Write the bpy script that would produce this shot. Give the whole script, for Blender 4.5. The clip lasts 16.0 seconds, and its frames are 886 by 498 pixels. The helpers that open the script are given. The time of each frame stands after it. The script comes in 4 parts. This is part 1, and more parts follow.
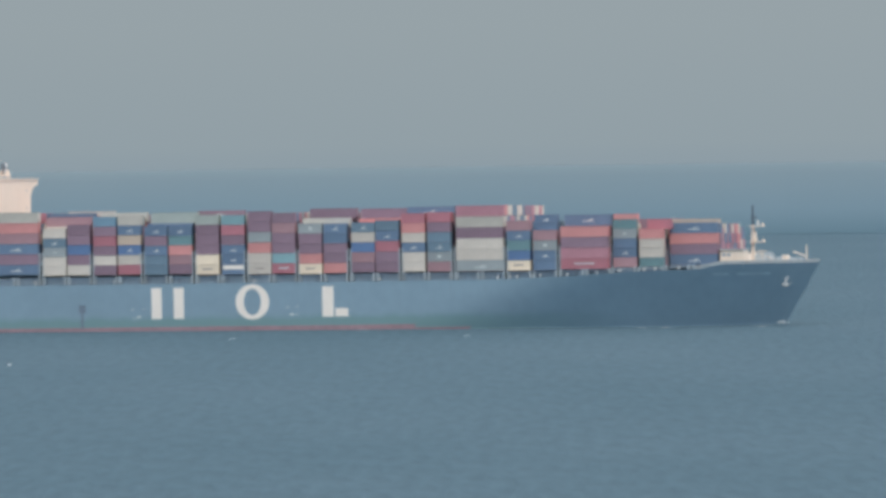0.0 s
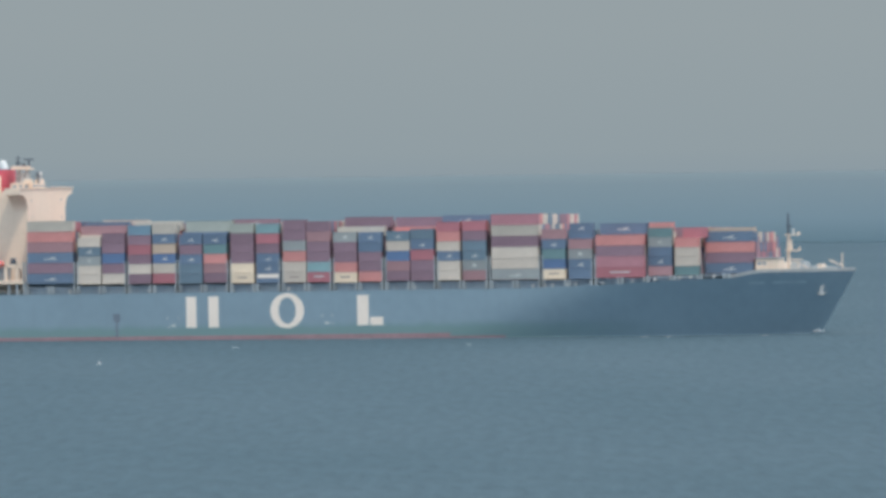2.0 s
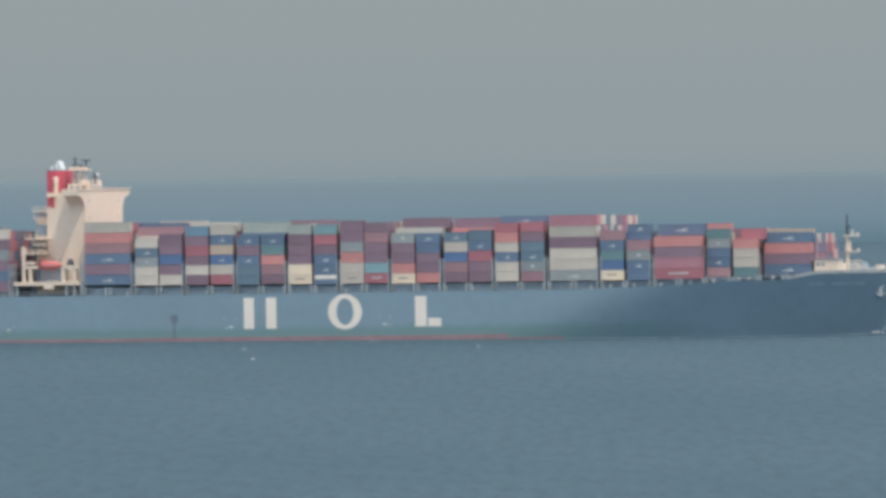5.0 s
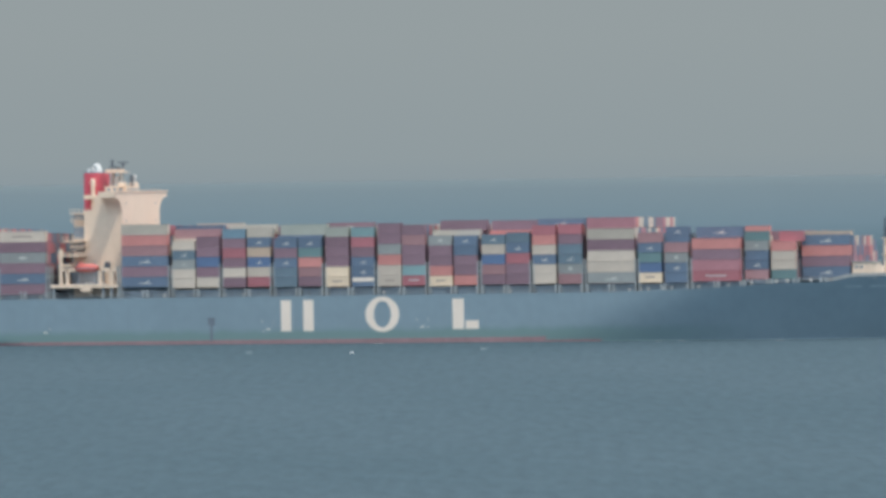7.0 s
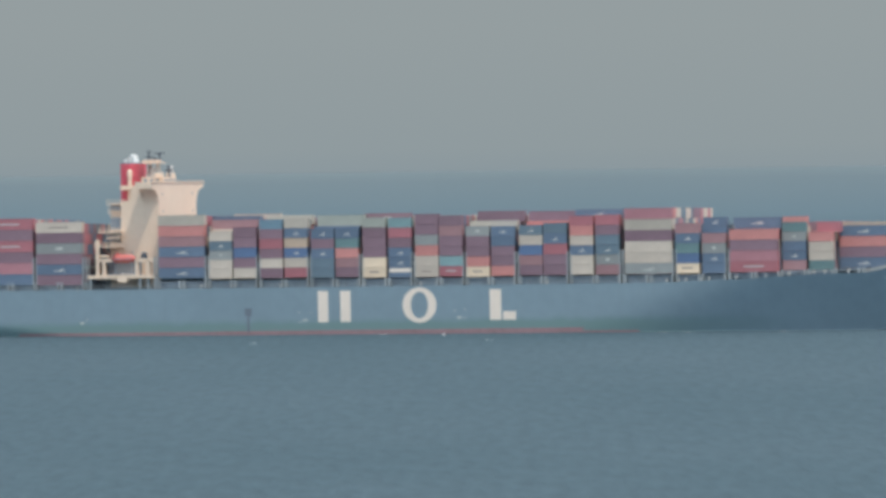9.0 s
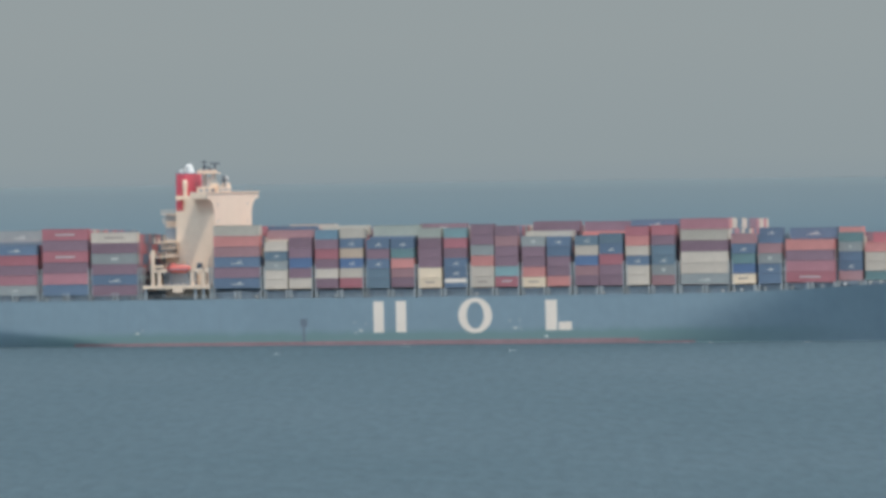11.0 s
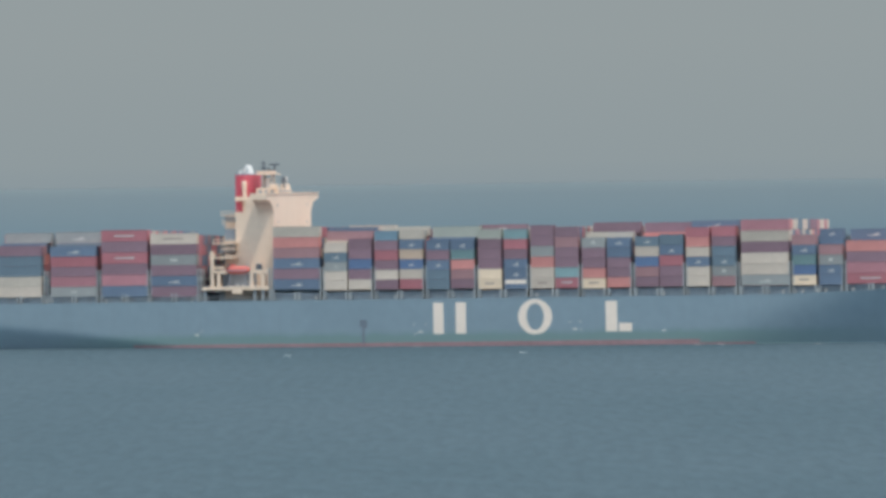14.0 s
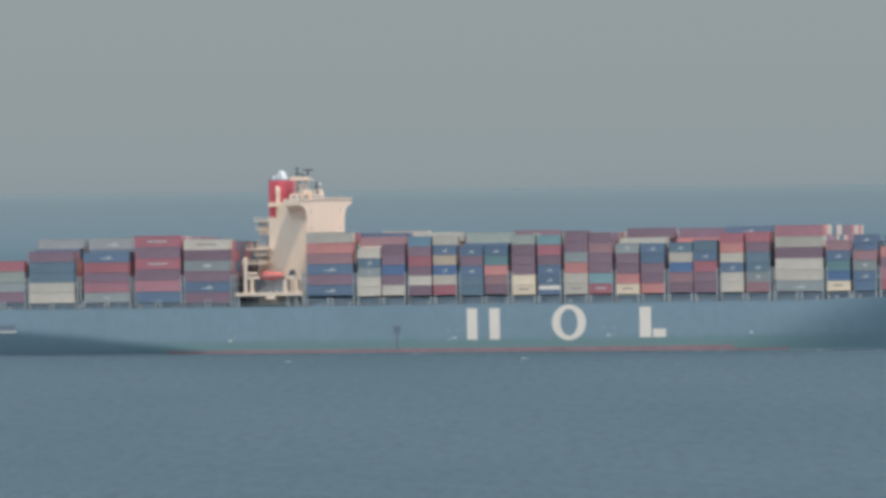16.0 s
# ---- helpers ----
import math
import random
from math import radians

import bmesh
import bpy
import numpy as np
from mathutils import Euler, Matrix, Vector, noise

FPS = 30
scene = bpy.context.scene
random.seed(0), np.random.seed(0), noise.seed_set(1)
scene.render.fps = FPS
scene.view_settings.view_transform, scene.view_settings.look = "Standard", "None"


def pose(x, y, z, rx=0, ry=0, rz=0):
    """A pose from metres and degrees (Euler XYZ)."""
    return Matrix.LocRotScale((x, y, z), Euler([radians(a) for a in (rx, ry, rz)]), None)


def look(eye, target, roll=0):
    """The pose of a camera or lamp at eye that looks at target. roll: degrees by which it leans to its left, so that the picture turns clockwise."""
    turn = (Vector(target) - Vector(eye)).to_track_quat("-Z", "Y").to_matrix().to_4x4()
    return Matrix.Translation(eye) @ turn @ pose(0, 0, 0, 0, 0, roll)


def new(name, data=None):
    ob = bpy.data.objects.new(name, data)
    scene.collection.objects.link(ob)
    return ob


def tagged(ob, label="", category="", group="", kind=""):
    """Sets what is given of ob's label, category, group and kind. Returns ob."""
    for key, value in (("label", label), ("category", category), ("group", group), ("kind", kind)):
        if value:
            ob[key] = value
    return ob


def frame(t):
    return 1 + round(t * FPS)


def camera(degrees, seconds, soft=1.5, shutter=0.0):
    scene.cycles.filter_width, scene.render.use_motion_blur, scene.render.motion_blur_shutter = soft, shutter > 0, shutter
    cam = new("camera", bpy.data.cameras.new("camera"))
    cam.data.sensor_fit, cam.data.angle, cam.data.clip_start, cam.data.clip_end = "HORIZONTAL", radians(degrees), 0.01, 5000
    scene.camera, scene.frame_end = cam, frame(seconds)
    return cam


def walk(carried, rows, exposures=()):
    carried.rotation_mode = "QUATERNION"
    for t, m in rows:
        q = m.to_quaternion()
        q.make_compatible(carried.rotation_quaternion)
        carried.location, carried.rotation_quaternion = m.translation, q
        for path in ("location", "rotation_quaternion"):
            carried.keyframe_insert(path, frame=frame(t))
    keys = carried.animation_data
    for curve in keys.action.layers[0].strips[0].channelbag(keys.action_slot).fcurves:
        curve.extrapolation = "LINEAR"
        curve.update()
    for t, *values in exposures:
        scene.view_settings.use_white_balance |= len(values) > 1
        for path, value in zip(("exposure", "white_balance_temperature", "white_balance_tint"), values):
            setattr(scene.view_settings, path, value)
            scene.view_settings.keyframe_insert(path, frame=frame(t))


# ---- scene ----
# ---- the camera: far off, high above the sea, a long lens, with a little unsteadiness ----
EYE_Z, LENS, LEAN = 45.44, 5.272, 0.7375
cam = camera(LENS, 16.0, soft=3.8)
SHAKE = [
    (0.0, -0.5962, 0.0391), (0.5, -0.5686, 0.0295), (1.0, -0.5445, 0.0097), (1.5, -0.5422, 0.01), (2.0, -0.5432, 0.0069),
    (2.5, -0.5427, 0.0105), (3.0, -0.5352, 0.0075), (3.5, -0.5296, -0.0073), (4.0, -0.5341, 0.0046), (6.5, -0.5261, -0.0343),
    (7.0, -0.517, -0.0272), (7.5, -0.5534, -0.0306), (8.0, -0.5529, -0.027), (8.5, -0.5321, -0.0333), (9.0, -0.5702, -0.0468),
    (11.5, -0.4981, 0.0528), (12.0, -0.5278, 0.0107), (12.5, -0.5071, 0.0229), (13.0, -0.5266, 0.0247), (13.5, -0.5361, 0.0181),
    (14.0, -0.4952, 0.0356), (14.5, -0.5166, 0.0088), (15.0, -0.5076, -0.0043), (15.5, -0.4867, 0.0062), (16.0, -0.4592, -0.0068),
]
walk(cam, [(t, pose(0, 0, EYE_Z, 90 + p, 0, w) @ pose(0, 0, 0, 0, 0, -LEAN)) for t, p, w in SHAKE],
     [(0.0, 0.08, 6340, 10), (1.5, 0.06, 6400, 10), (3.5, 0.03, 6480, 10), (8.0, 0.0, 6620, 10), (16.0, -0.02, 6640, 10)])

# ---- the ship's way: bow a little towards the viewer, steady speed ----
HEADING, RANGE, SPEED = 16.5, 2450.0, 5.3784
TRIM = 0.219  # a little down by the stern


def ship_pose(t):
    """She turns very slowly towards the viewer as she goes."""
    s = SPEED * (t - 8.0)
    a = radians(HEADING)
    return pose(s * math.cos(a), RANGE - s * math.sin(a), 0, 0, -TRIM, -(HEADING - 1.7 * (16.0 - t) / 16.0))


# ---- world and sun ----
SUN_WAY = (pose(0, 0, 0, 0, 0, -HEADING).to_3x3() @ Vector((1.05, -0.79, 2.75))).normalized()
world = bpy.data.worlds.new("hazy_sky")
scene.world = world
world.use_nodes = True
wt = world.node_tree
wt.nodes.clear()
w_out = wt.nodes.new("ShaderNodeOutputWorld")
w_bg = wt.nodes.new("ShaderNodeBackground")
w_sky = wt.nodes.new("ShaderNodeTexSky")
w_sky.sky_type = "NISHITA"
w_sky.sun_disc = False
w_sky.sun_elevation = math.asin(SUN_WAY.z)
w_sky.sun_rotation = math.atan2(SUN_WAY.x, SUN_WAY.y)
w_sky.dust_density = 5.0
w_co = wt.nodes.new("ShaderNodeTexCoord")
w_sep = wt.nodes.new("ShaderNodeSeparateXYZ")
w_ramp = wt.nodes.new("ShaderNodeValToRGB")
w_range = wt.nodes.new("ShaderNodeMapRange")
w_range.inputs["From Min"].default_value = -0.0039
w_range.inputs["From Max"].default_value = 0.0361
w_mix = wt.nodes.new("ShaderNodeMix")
w_mix.data_type = "RGBA"
w_mix.inputs["Factor"].default_value = 0.88
els = w_ramp.color_ramp.elements
els[0].position, els[0].color = 0.04, (2.84, 3.52, 3.92, 1)
els[1].position, els[1].color = 0.42, (3.30, 3.84, 4.03, 1)
low = els.new(0.11)
low.color = (3.09, 3.70, 3.98, 1)
wt.links.new(w_co.outputs["Generated"], w_sep.inputs[0])
wt.links.new(w_sep.outputs["Z"], w_range.inputs["Value"])
wt.links.new(w_range.outputs[0], w_ramp.inputs[0])
wt.links.new(w_sky.outputs[0], w_mix.inputs[6])
# the haze brightens and turns bluer evenly upwards
w_up = wt.nodes.new("ShaderNodeMapRange")
w_up.interpolation_type = "SMOOTHSTEP"
w_up.inputs["From Min"].default_value, w_up.inputs["From Max"].default_value = 0.02, 0.13
w_up.inputs["To Min"].default_value, w_up.inputs["To Max"].default_value = 0.0, 1.0
w_high = wt.nodes.new("ShaderNodeValToRGB")
w_high.color_ramp.elements[0].color = (1, 1, 1, 1)
w_high.color_ramp.elements[1].color = (3.05, 3.1, 3.32, 1)
w_mul = wt.nodes.new("ShaderNodeVectorMath")
w_mul.operation = "MULTIPLY"
wt.links.new(w_sep.outputs["Z"], w_up.inputs["Value"])
wt.links.new(w_up.outputs[0], w_high.inputs[0])
wt.links.new(w_ramp.outputs[0], w_mul.inputs[0])
wt.links.new(w_high.outputs[0], w_mul.inputs[1])
wt.links.new(w_mul.outputs[0], w_mix.inputs[7])
wt.links.new(w_mix.outputs[2], w_bg.inputs["Color"])
w_bg.inputs["Strength"].default_value = 0.1
wt.links.new(w_bg.outputs[0], w_out.inputs["Surface"])

sun = new("sun", bpy.data.lights.new("sun", "SUN"))
sun.data.energy = 2.6
sun.data.angle = radians(2.0)
sun.data.color = (1.0, 0.86, 0.70)
sun.matrix_world = look(SUN_WAY * 400, (0, 0, 0))


# ---- materials ----
def material(name, colour, rough=0.6, metal=0.0, grain=0.12, scale=1.5, bump=0.02, vary=0.0, dirt=0.0, dirt_colour=(0.2, 0.13, 0.09), spec=0.3):
    """Painted or bare surface: two scales of variation, vertical dirt runs and fine relief."""
    m = bpy.data.materials.new(name)
    m.use_nodes = True
    nt = m.node_tree
    b = nt.nodes["Principled BSDF"]
    b.inputs["Roughness"].default_value = rough
    b.inputs["Metallic"].default_value = metal
    b.inputs["Specular IOR Level"].default_value = spec
    co = nt.nodes.new("ShaderNodeTexCoord")
    n1 = nt.nodes.new("ShaderNodeTexNoise")
    n1.inputs["Scale"].default_value = scale
    n1.inputs["Detail"].default_value = 6
    n2 = nt.nodes.new("ShaderNodeTexNoise")
    n2.inputs["Scale"].default_value = scale * 0.16
    n2.inputs["Detail"].default_value = 2
    info = nt.nodes.new("ShaderNodeObjectInfo")
    nt.links.new(co.outputs["Object"], n1.inputs["Vector"])
    nt.links.new(co.outputs["Object"], n2.inputs["Vector"])
    add = nt.nodes.new("ShaderNodeMath")
    add.operation = "ADD"
    nt.links.new(n1.outputs[0], add.inputs[0])
    nt.links.new(n2.outputs[0], add.inputs[1])
    rng = nt.nodes.new("ShaderNodeMapRange")
    rng.inputs["From Min"].default_value, rng.inputs["From Max"].default_value = 0.6, 1.4
    rng.inputs["To Min"].default_value, rng.inputs["To Max"].default_value = 1 - grain, 1 + grain
    nt.links.new(add.outputs[0], rng.inputs["Value"])
    own = nt.nodes.new("ShaderNodeMapRange")
    own.inputs["To Min"].default_value, own.inputs["To Max"].default_value = 1 - vary, 1 + vary
    nt.links.new(info.outputs["Random"], own.inputs["Value"])
    mul = nt.nodes.new("ShaderNodeMath")
    mul.operation = "MULTIPLY"
    nt.links.new(rng.outputs[0], mul.inputs[0])
    nt.links.new(own.outputs[0], mul.inputs[1])
    tint = nt.nodes.new("ShaderNodeVectorMath")
    tint.operation = "SCALE"
    tint.inputs[0].default_value = colour
    nt.links.new(mul.outputs[0], tint.inputs["Scale"])
    colour_out = tint.outputs[0]
    if dirt:
        mp = nt.nodes.new("ShaderNodeMapping")
        mp.inputs["Scale"].default_value = (1.3, 1.3, 0.12)
        nt.links.new(co.outputs["Object"], mp.inputs["Vector"])
        n3 = nt.nodes.new("ShaderNodeTexNoise")
        n3.inputs["Scale"].default_value = 1.0
        n3.inputs["Detail"].default_value = 4
        nt.links.new(mp.outputs[0], n3.inputs["Vector"])
        r3 = nt.nodes.new("ShaderNodeMapRange")
        r3.inputs["From Min"].default_value, r3.inputs["From Max"].default_value = 0.52, 0.75
        r3.inputs["To Max"].default_value = dirt
        nt.links.new(n3.outputs[0], r3.inputs["Value"])
        mix = nt.nodes.new("ShaderNodeMix")
        mix.data_type = "RGBA"
        nt.links.new(r3.outputs[0], mix.inputs["Factor"])
        nt.links.new(colour_out, mix.inputs[6])
        mix.inputs[7].default_value = (*dirt_colour, 1)
        colour_out = mix.outputs[2]
    nt.links.new(colour_out, b.inputs["Base Color"])
    if bump:
        bp = nt.nodes.new("ShaderNodeBump")
        bp.inputs["Strength"].default_value = 0.4
        bp.inputs["Distance"].default_value = bump
        nt.links.new(n1.outputs[0], bp.inputs["Height"])
        nt.links.new(bp.outputs[0], b.inputs["Normal"])
    return m


# container paints, with the pale lift of the sea haze put into the colours
PAINT = {
    "red": (0.409, 0.166, 0.199), "maroon": (0.245, 0.165, 0.21), "rose": (0.423, 0.208, 0.248), "brick": (0.354, 0.213, 0.235),
    "orange": (0.551, 0.247, 0.240), "navy": (0.132, 0.190, 0.278), "blue": (0.110, 0.178, 0.318), "azure": (0.16, 0.26, 0.34),
    "slate": (0.145, 0.21, 0.27), "grey": (0.285, 0.31, 0.32), "sage": (0.33, 0.36, 0.335), "pale": (0.465, 0.43, 0.385),
    "white": (0.55, 0.49, 0.435), "cream": (0.756, 0.625, 0.485), "tan": (0.489, 0.386, 0.312), "teal": (0.210, 0.337, 0.369),
    "green": (0.145, 0.24, 0.26),
}
CONTAINER = {k: material("container_paint_" + k, c, rough=0.6, grain=0.10, scale=2.0, vary=0.10, dirt=0.22, dirt_colour=tuple(0.5 * x + 0.05 for x in c)) for k, c in PAINT.items()}
M_MARK = material("marking_white", (0.52, 0.53, 0.53), grain=0.12, scale=3)
M_MARK_DARK = material("marking_dark", (0.33, 0.27, 0.25), grain=0.12, scale=3)
M_WHITE = material("cream_ship_paint", (0.77, 0.625, 0.51), rough=0.5, grain=0.05, scale=0.8, dirt=0.15, dirt_colour=(0.5, 0.36, 0.24))
M_FUNNEL = material("funnel_red", (0.55, 0.095, 0.135), rough=0.5, grain=0.08, dirt=0.2, dirt_colour=(0.25, 0.05, 0.07))
M_DARK = material("dark_grey_steel", (0.25, 0.30, 0.36), rough=0.6, grain=0.2)
# dark colour for the shade of recesses, painted on, and for the pilot ladder
M_RECESS = material("shaded_recess_paint", (0.16, 0.20, 0.25), rough=0.6, grain=0.15)
M_MAST = material("dark_mast_paint", (0.075, 0.095, 0.125), rough=0.5, grain=0.15)
M_GREY = material("grey_galvanised_steel", (0.33, 0.37, 0.40), rough=0.55, grain=0.15, vary=0.1)
M_DECK = material("deck_paint", (0.28, 0.34, 0.40), rough=0.7, grain=0.2, dirt=0.3)
M_BULWARK = material("weathered_bulwark_paint", (0.30, 0.33, 0.35), rough=0.65, grain=0.2, dirt=0.3)
M_MASTGREY = material("light_grey_mast_paint", (0.52, 0.52, 0.50), rough=0.55, grain=0.15)
M_NAME = material("faded_name_paint", (0.27, 0.36, 0.43), rough=0.55, grain=0.2)
M_BOAT = material("lifeboat_orange", (0.60, 0.17, 0.16), rough=0.4, grain=0.06)
M_STEEL = material("polished_exhaust_steel", (0.75, 0.74, 0.72), rough=0.3, metal=0.6, grain=0.05)
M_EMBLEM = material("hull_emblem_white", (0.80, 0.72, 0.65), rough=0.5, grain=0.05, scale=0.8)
M_RED = material("boot_topping_red", (0.31, 0.20, 0.225), rough=0.6, grain=0.15, scale=0.6, dirt=0.3, dirt_colour=(0.15, 0.13, 0.13))
M_FEATHER = material("gull_feather", (0.80, 0.80, 0.78), rough=0.8, grain=0.05, scale=8, bump=0)
M_FEATHER_GREY = material("gull_wing_grey", (0.55, 0.57, 0.60), rough=0.8, grain=0.05, scale=8, bump=0)
M_FOAM = material("sea_foam", (0.50, 0.54, 0.57), rough=0.9, grain=0.15, scale=3)


def hull_material():
    """Mid-blue hull paint: plate-sized patches, rust runs, and a noise-edged green tint just above the boot topping."""
    m = material("hull_blue", (0.207, 0.295, 0.362), rough=0.42, grain=0.07, scale=0.35, bump=0.02, dirt=0.10, dirt_colour=(0.17, 0.19, 0.20), spec=0.4)
    nt = m.node_tree
    b = nt.nodes["Principled BSDF"]
    src = b.inputs["Base Color"].links[0].from_socket
    co = nt.nodes.new("ShaderNodeTexCoord")
    sep = nt.nodes.new("ShaderNodeSeparateXYZ")
    nt.links.new(co.outputs["Object"], sep.inputs[0])
    nz = nt.nodes.new("ShaderNodeTexNoise")
    nz.inputs["Scale"].default_value = 0.25
    nz.inputs["Detail"].default_value = 5
    nt.links.new(co.outputs["Object"], nz.inputs["Vector"])
    add = nt.nodes.new("ShaderNodeMath")
    add.operation = "MULTIPLY_ADD"
    add.inputs[1].default_value = 1.6
    nt.links.new(nz.outputs[0], add.inputs[0])
    nt.links.new(sep.outputs["Z"], add.inputs[2])
    rg = nt.nodes.new("ShaderNodeMapRange")
    rg.interpolation_type = "SMOOTHSTEP"
    rg.inputs["From Min"].default_value, rg.inputs["From Max"].default_value = 3.2, 5.2
    rg.inputs["To Min"].default_value, rg.inputs["To Max"].default_value = 0.8, 0.0
    nt.links.new(add.outputs[0], rg.inputs["Value"])
    mix = nt.nodes.new("ShaderNodeMix")
    mix.data_type = "RGBA"
    # the green tint stops short of the bow and of the counter
    reach_of = None
    for lo, hi in ((95.0, 45.0), (-135.0, -105.0)):
        rx = nt.nodes.new("ShaderNodeMapRange")
        rx.inputs["From Min"].default_value, rx.inputs["From Max"].default_value = lo, hi
        nt.links.new(sep.outputs["X"], rx.inputs["Value"])
        mu = nt.nodes.new("ShaderNodeMath")
        mu.operation = "MULTIPLY"
        nt.links.new(rx.outputs[0], mu.inputs[0])
        nt.links.new((reach_of or rg).outputs[0], mu.inputs[1])
        reach_of = mu
    nt.links.new(reach_of.outputs[0], mix.inputs["Factor"])
    nt.links.new(src, mix.inputs[6])
    mix.inputs[7].default_value = (0.150, 0.255, 0.255, 1)
    nt.links.new(mix.outputs[2], b.inputs["Base Color"])
    return m


M_HULL = hull_material()


def sea_material():
    m = bpy.data.materials.new("sea_water")
    m.use_nodes = True
    nt = m.node_tree
    b = nt.nodes["Principled BSDF"]
    b.inputs["Roughness"].default_value = 0.75
    b.inputs["Specular Tint"].default_value = (0.35, 0.67, 0.86, 1)
    b.inputs["IOR"].default_value = 1.33
    b.inputs["Specular IOR Level"].default_value = 0.06
    co = nt.nodes.new("ShaderNodeTexCoord")

    def waves(sx, sy, detail):
        mp = nt.nodes.new("ShaderNodeMapping")
        mp.inputs["Scale"].default_value = (sx, sy, 1)
        mp.inputs["Rotation"].default_value = (0, 0, 0.15)
        n = nt.nodes.new("ShaderNodeTexNoise")
        n.inputs["Scale"].default_value = 1.0
        n.inputs["Detail"].default_value = detail
        nt.links.new(co.outputs["Object"], mp.inputs["Vector"])
        nt.links.new(mp.outputs[0], n.inputs["Vector"])
        return n
    big = waves(0.012, 0.0032, 3)
    mid = waves(0.42, 0.042, 7)
    small = waves(0.7, 0.2, 4)
    b1 = nt.nodes.new("ShaderNodeBump")
    b1.inputs["Distance"].default_value = 1.0
    b1.inputs["Strength"].default_value = 1.0
    nt.links.new(mid.outputs[0], b1.inputs["Height"])
    b2 = nt.nodes.new("ShaderNodeBump")
    b2.inputs["Distance"].default_value = 0.25
    b2.inputs["Strength"].default_value = 0.6
    nt.links.new(small.outputs[0], b2.inputs["Height"])
    nt.links.new(b1.outputs[0], b2.inputs["Normal"])
    nt.links.new(b2.outputs[0], b.inputs["Normal"])
    ramp = nt.nodes.new("ShaderNodeValToRGB")
    ramp.color_ramp.elements[0].position, ramp.color_ramp.elements[0].color = 0.3, (0.0565, 0.0925, 0.117, 1)
    ramp.color_ramp.elements[1].position, ramp.color_ramp.elements[1].color = 0.7, (0.0655, 0.1025, 0.129, 1)
    nt.links.new(big.outputs[0], ramp.inputs[0])
    mix = nt.nodes.new("ShaderNodeMix")
    mix.data_type = "RGBA"
    mix.blend_type = "MULTIPLY"
    mix.inputs["Factor"].default_value = 1.0
    r2 = nt.nodes.new("ShaderNodeMapRange")
    r2.inputs["From Min"].default_value, r2.inputs["From Max"].default_value = 0.3, 0.7
    r2.inputs["To Min"].default_value, r2.inputs["To Max"].default_value = 0.89, 1.11
    nt.links.new(mid.outputs[0], r2.inputs["Value"])
    nt.links.new(ramp.outputs[0], mix.inputs[6])
    nt.links.new(r2.outputs[0], mix.inputs[7])
    nt.links.new(mix.outputs[2], b.inputs["Base Color"])
    return m


# ---- mesh helpers ----
def mesh_from(name, verts, faces, smooth=False):
    me = bpy.data.meshes.new(name)
    me.from_pydata(verts, [], faces)
    me.validate()
    if smooth:
        me.polygons.foreach_set("use_smooth", [True] * len(me.polygons))
    me.update()
    return me


BOX_FACES = [(0, 3, 2, 1), (4, 5, 6, 7), (0, 1, 5, 4), (1, 2, 6, 5), (2, 3, 7, 6), (3, 0, 4, 7)]


class Build:
    """Collects boxes, prisms, tubes and lofts for one mesh."""

    def __init__(self):
        self.v, self.f = [], []

    def add(self, verts, faces):
        n = len(self.v)
        self.v += [tuple(p) for p in verts]
        self.f += [tuple(i + n for i in f) for f in faces]
        return self

    def box(self, x0, x1, y0, y1, z0, z1, taper=0.0):
        a = taper
        return self.add([(x0, y0, z0), (x1, y0, z0), (x1, y1, z0), (x0, y1, z0),
                         (x0 + a, y0 + a, z1), (x1 - a, y0 + a, z1), (x1 - a, y1 - a, z1), (x0 + a, y1 - a, z1)], BOX_FACES)

    def prism(self, outline, axis, lo, hi):
        """Extrudes an outline of (a, b) points along 'x', 'y' or 'z'."""
        def put(a, b, c):
            return {"x": (c, a, b), "y": (a, c, b), "z": (a, b, c)}[axis]
        n = len(outline)
        vs = [put(a, b, lo) for a, b in outline] + [put(a, b, hi) for a, b in outline]
        fs = [tuple(range(n)), tuple(range(2 * n - 1, n - 1, -1))]
        fs += [(i, i + n, (i + 1) % n + n, (i + 1) % n) for i in range(n)]
        return self.add(vs, fs)

    def tube(self, a, b, r, r2=None, n=10):
        a, b = Vector(a), Vector(b)
        r2 = r if r2 is None else r2
        q = (b - a).to_track_quat("Z", "Y")
        ring = [Vector((math.cos(2 * math.pi * i / n), math.sin(2 * math.pi * i / n), 0)) for i in range(n)]
        vs = [a + q @ (p * r) for p in ring] + [b + q @ (p * r2) for p in ring]
        fs = [tuple(range(n - 1, -1, -1)), tuple(range(n, 2 * n))] + [(i, (i + 1) % n, (i + 1) % n + n, i + n) for i in range(n)]
        return self.add(vs, fs)

    def ball(self, c, rx, ry, rz, n=12, k=8):
        vs, fs = [], []
        for j in range(k + 1):
            th = math.pi * j / k
            for i in range(n):
                ph = 2 * math.pi * i / n
                vs.append((c[0] + rx * math.sin(th) * math.cos(ph), c[1] + ry * math.sin(th) * math.sin(ph), c[2] + rz * math.cos(th)))
        for j in range(k):
            for i in range(n):
                fs.append((j * n + i, (j + 1) * n + i, (j + 1) * n + (i + 1) % n, j * n + (i + 1) % n))
        return self.add(vs, fs)

    def mesh(self, name, smooth=False, fix=True):
        me = mesh_from(name, self.v, self.f, smooth)
        if fix:
            bm = bmesh.new()
            bm.from_mesh(me)
            bmesh.ops.recalc_face_normals(bm, faces=bm.faces)
            bm.to_mesh(me)
            bm.free()
        return me


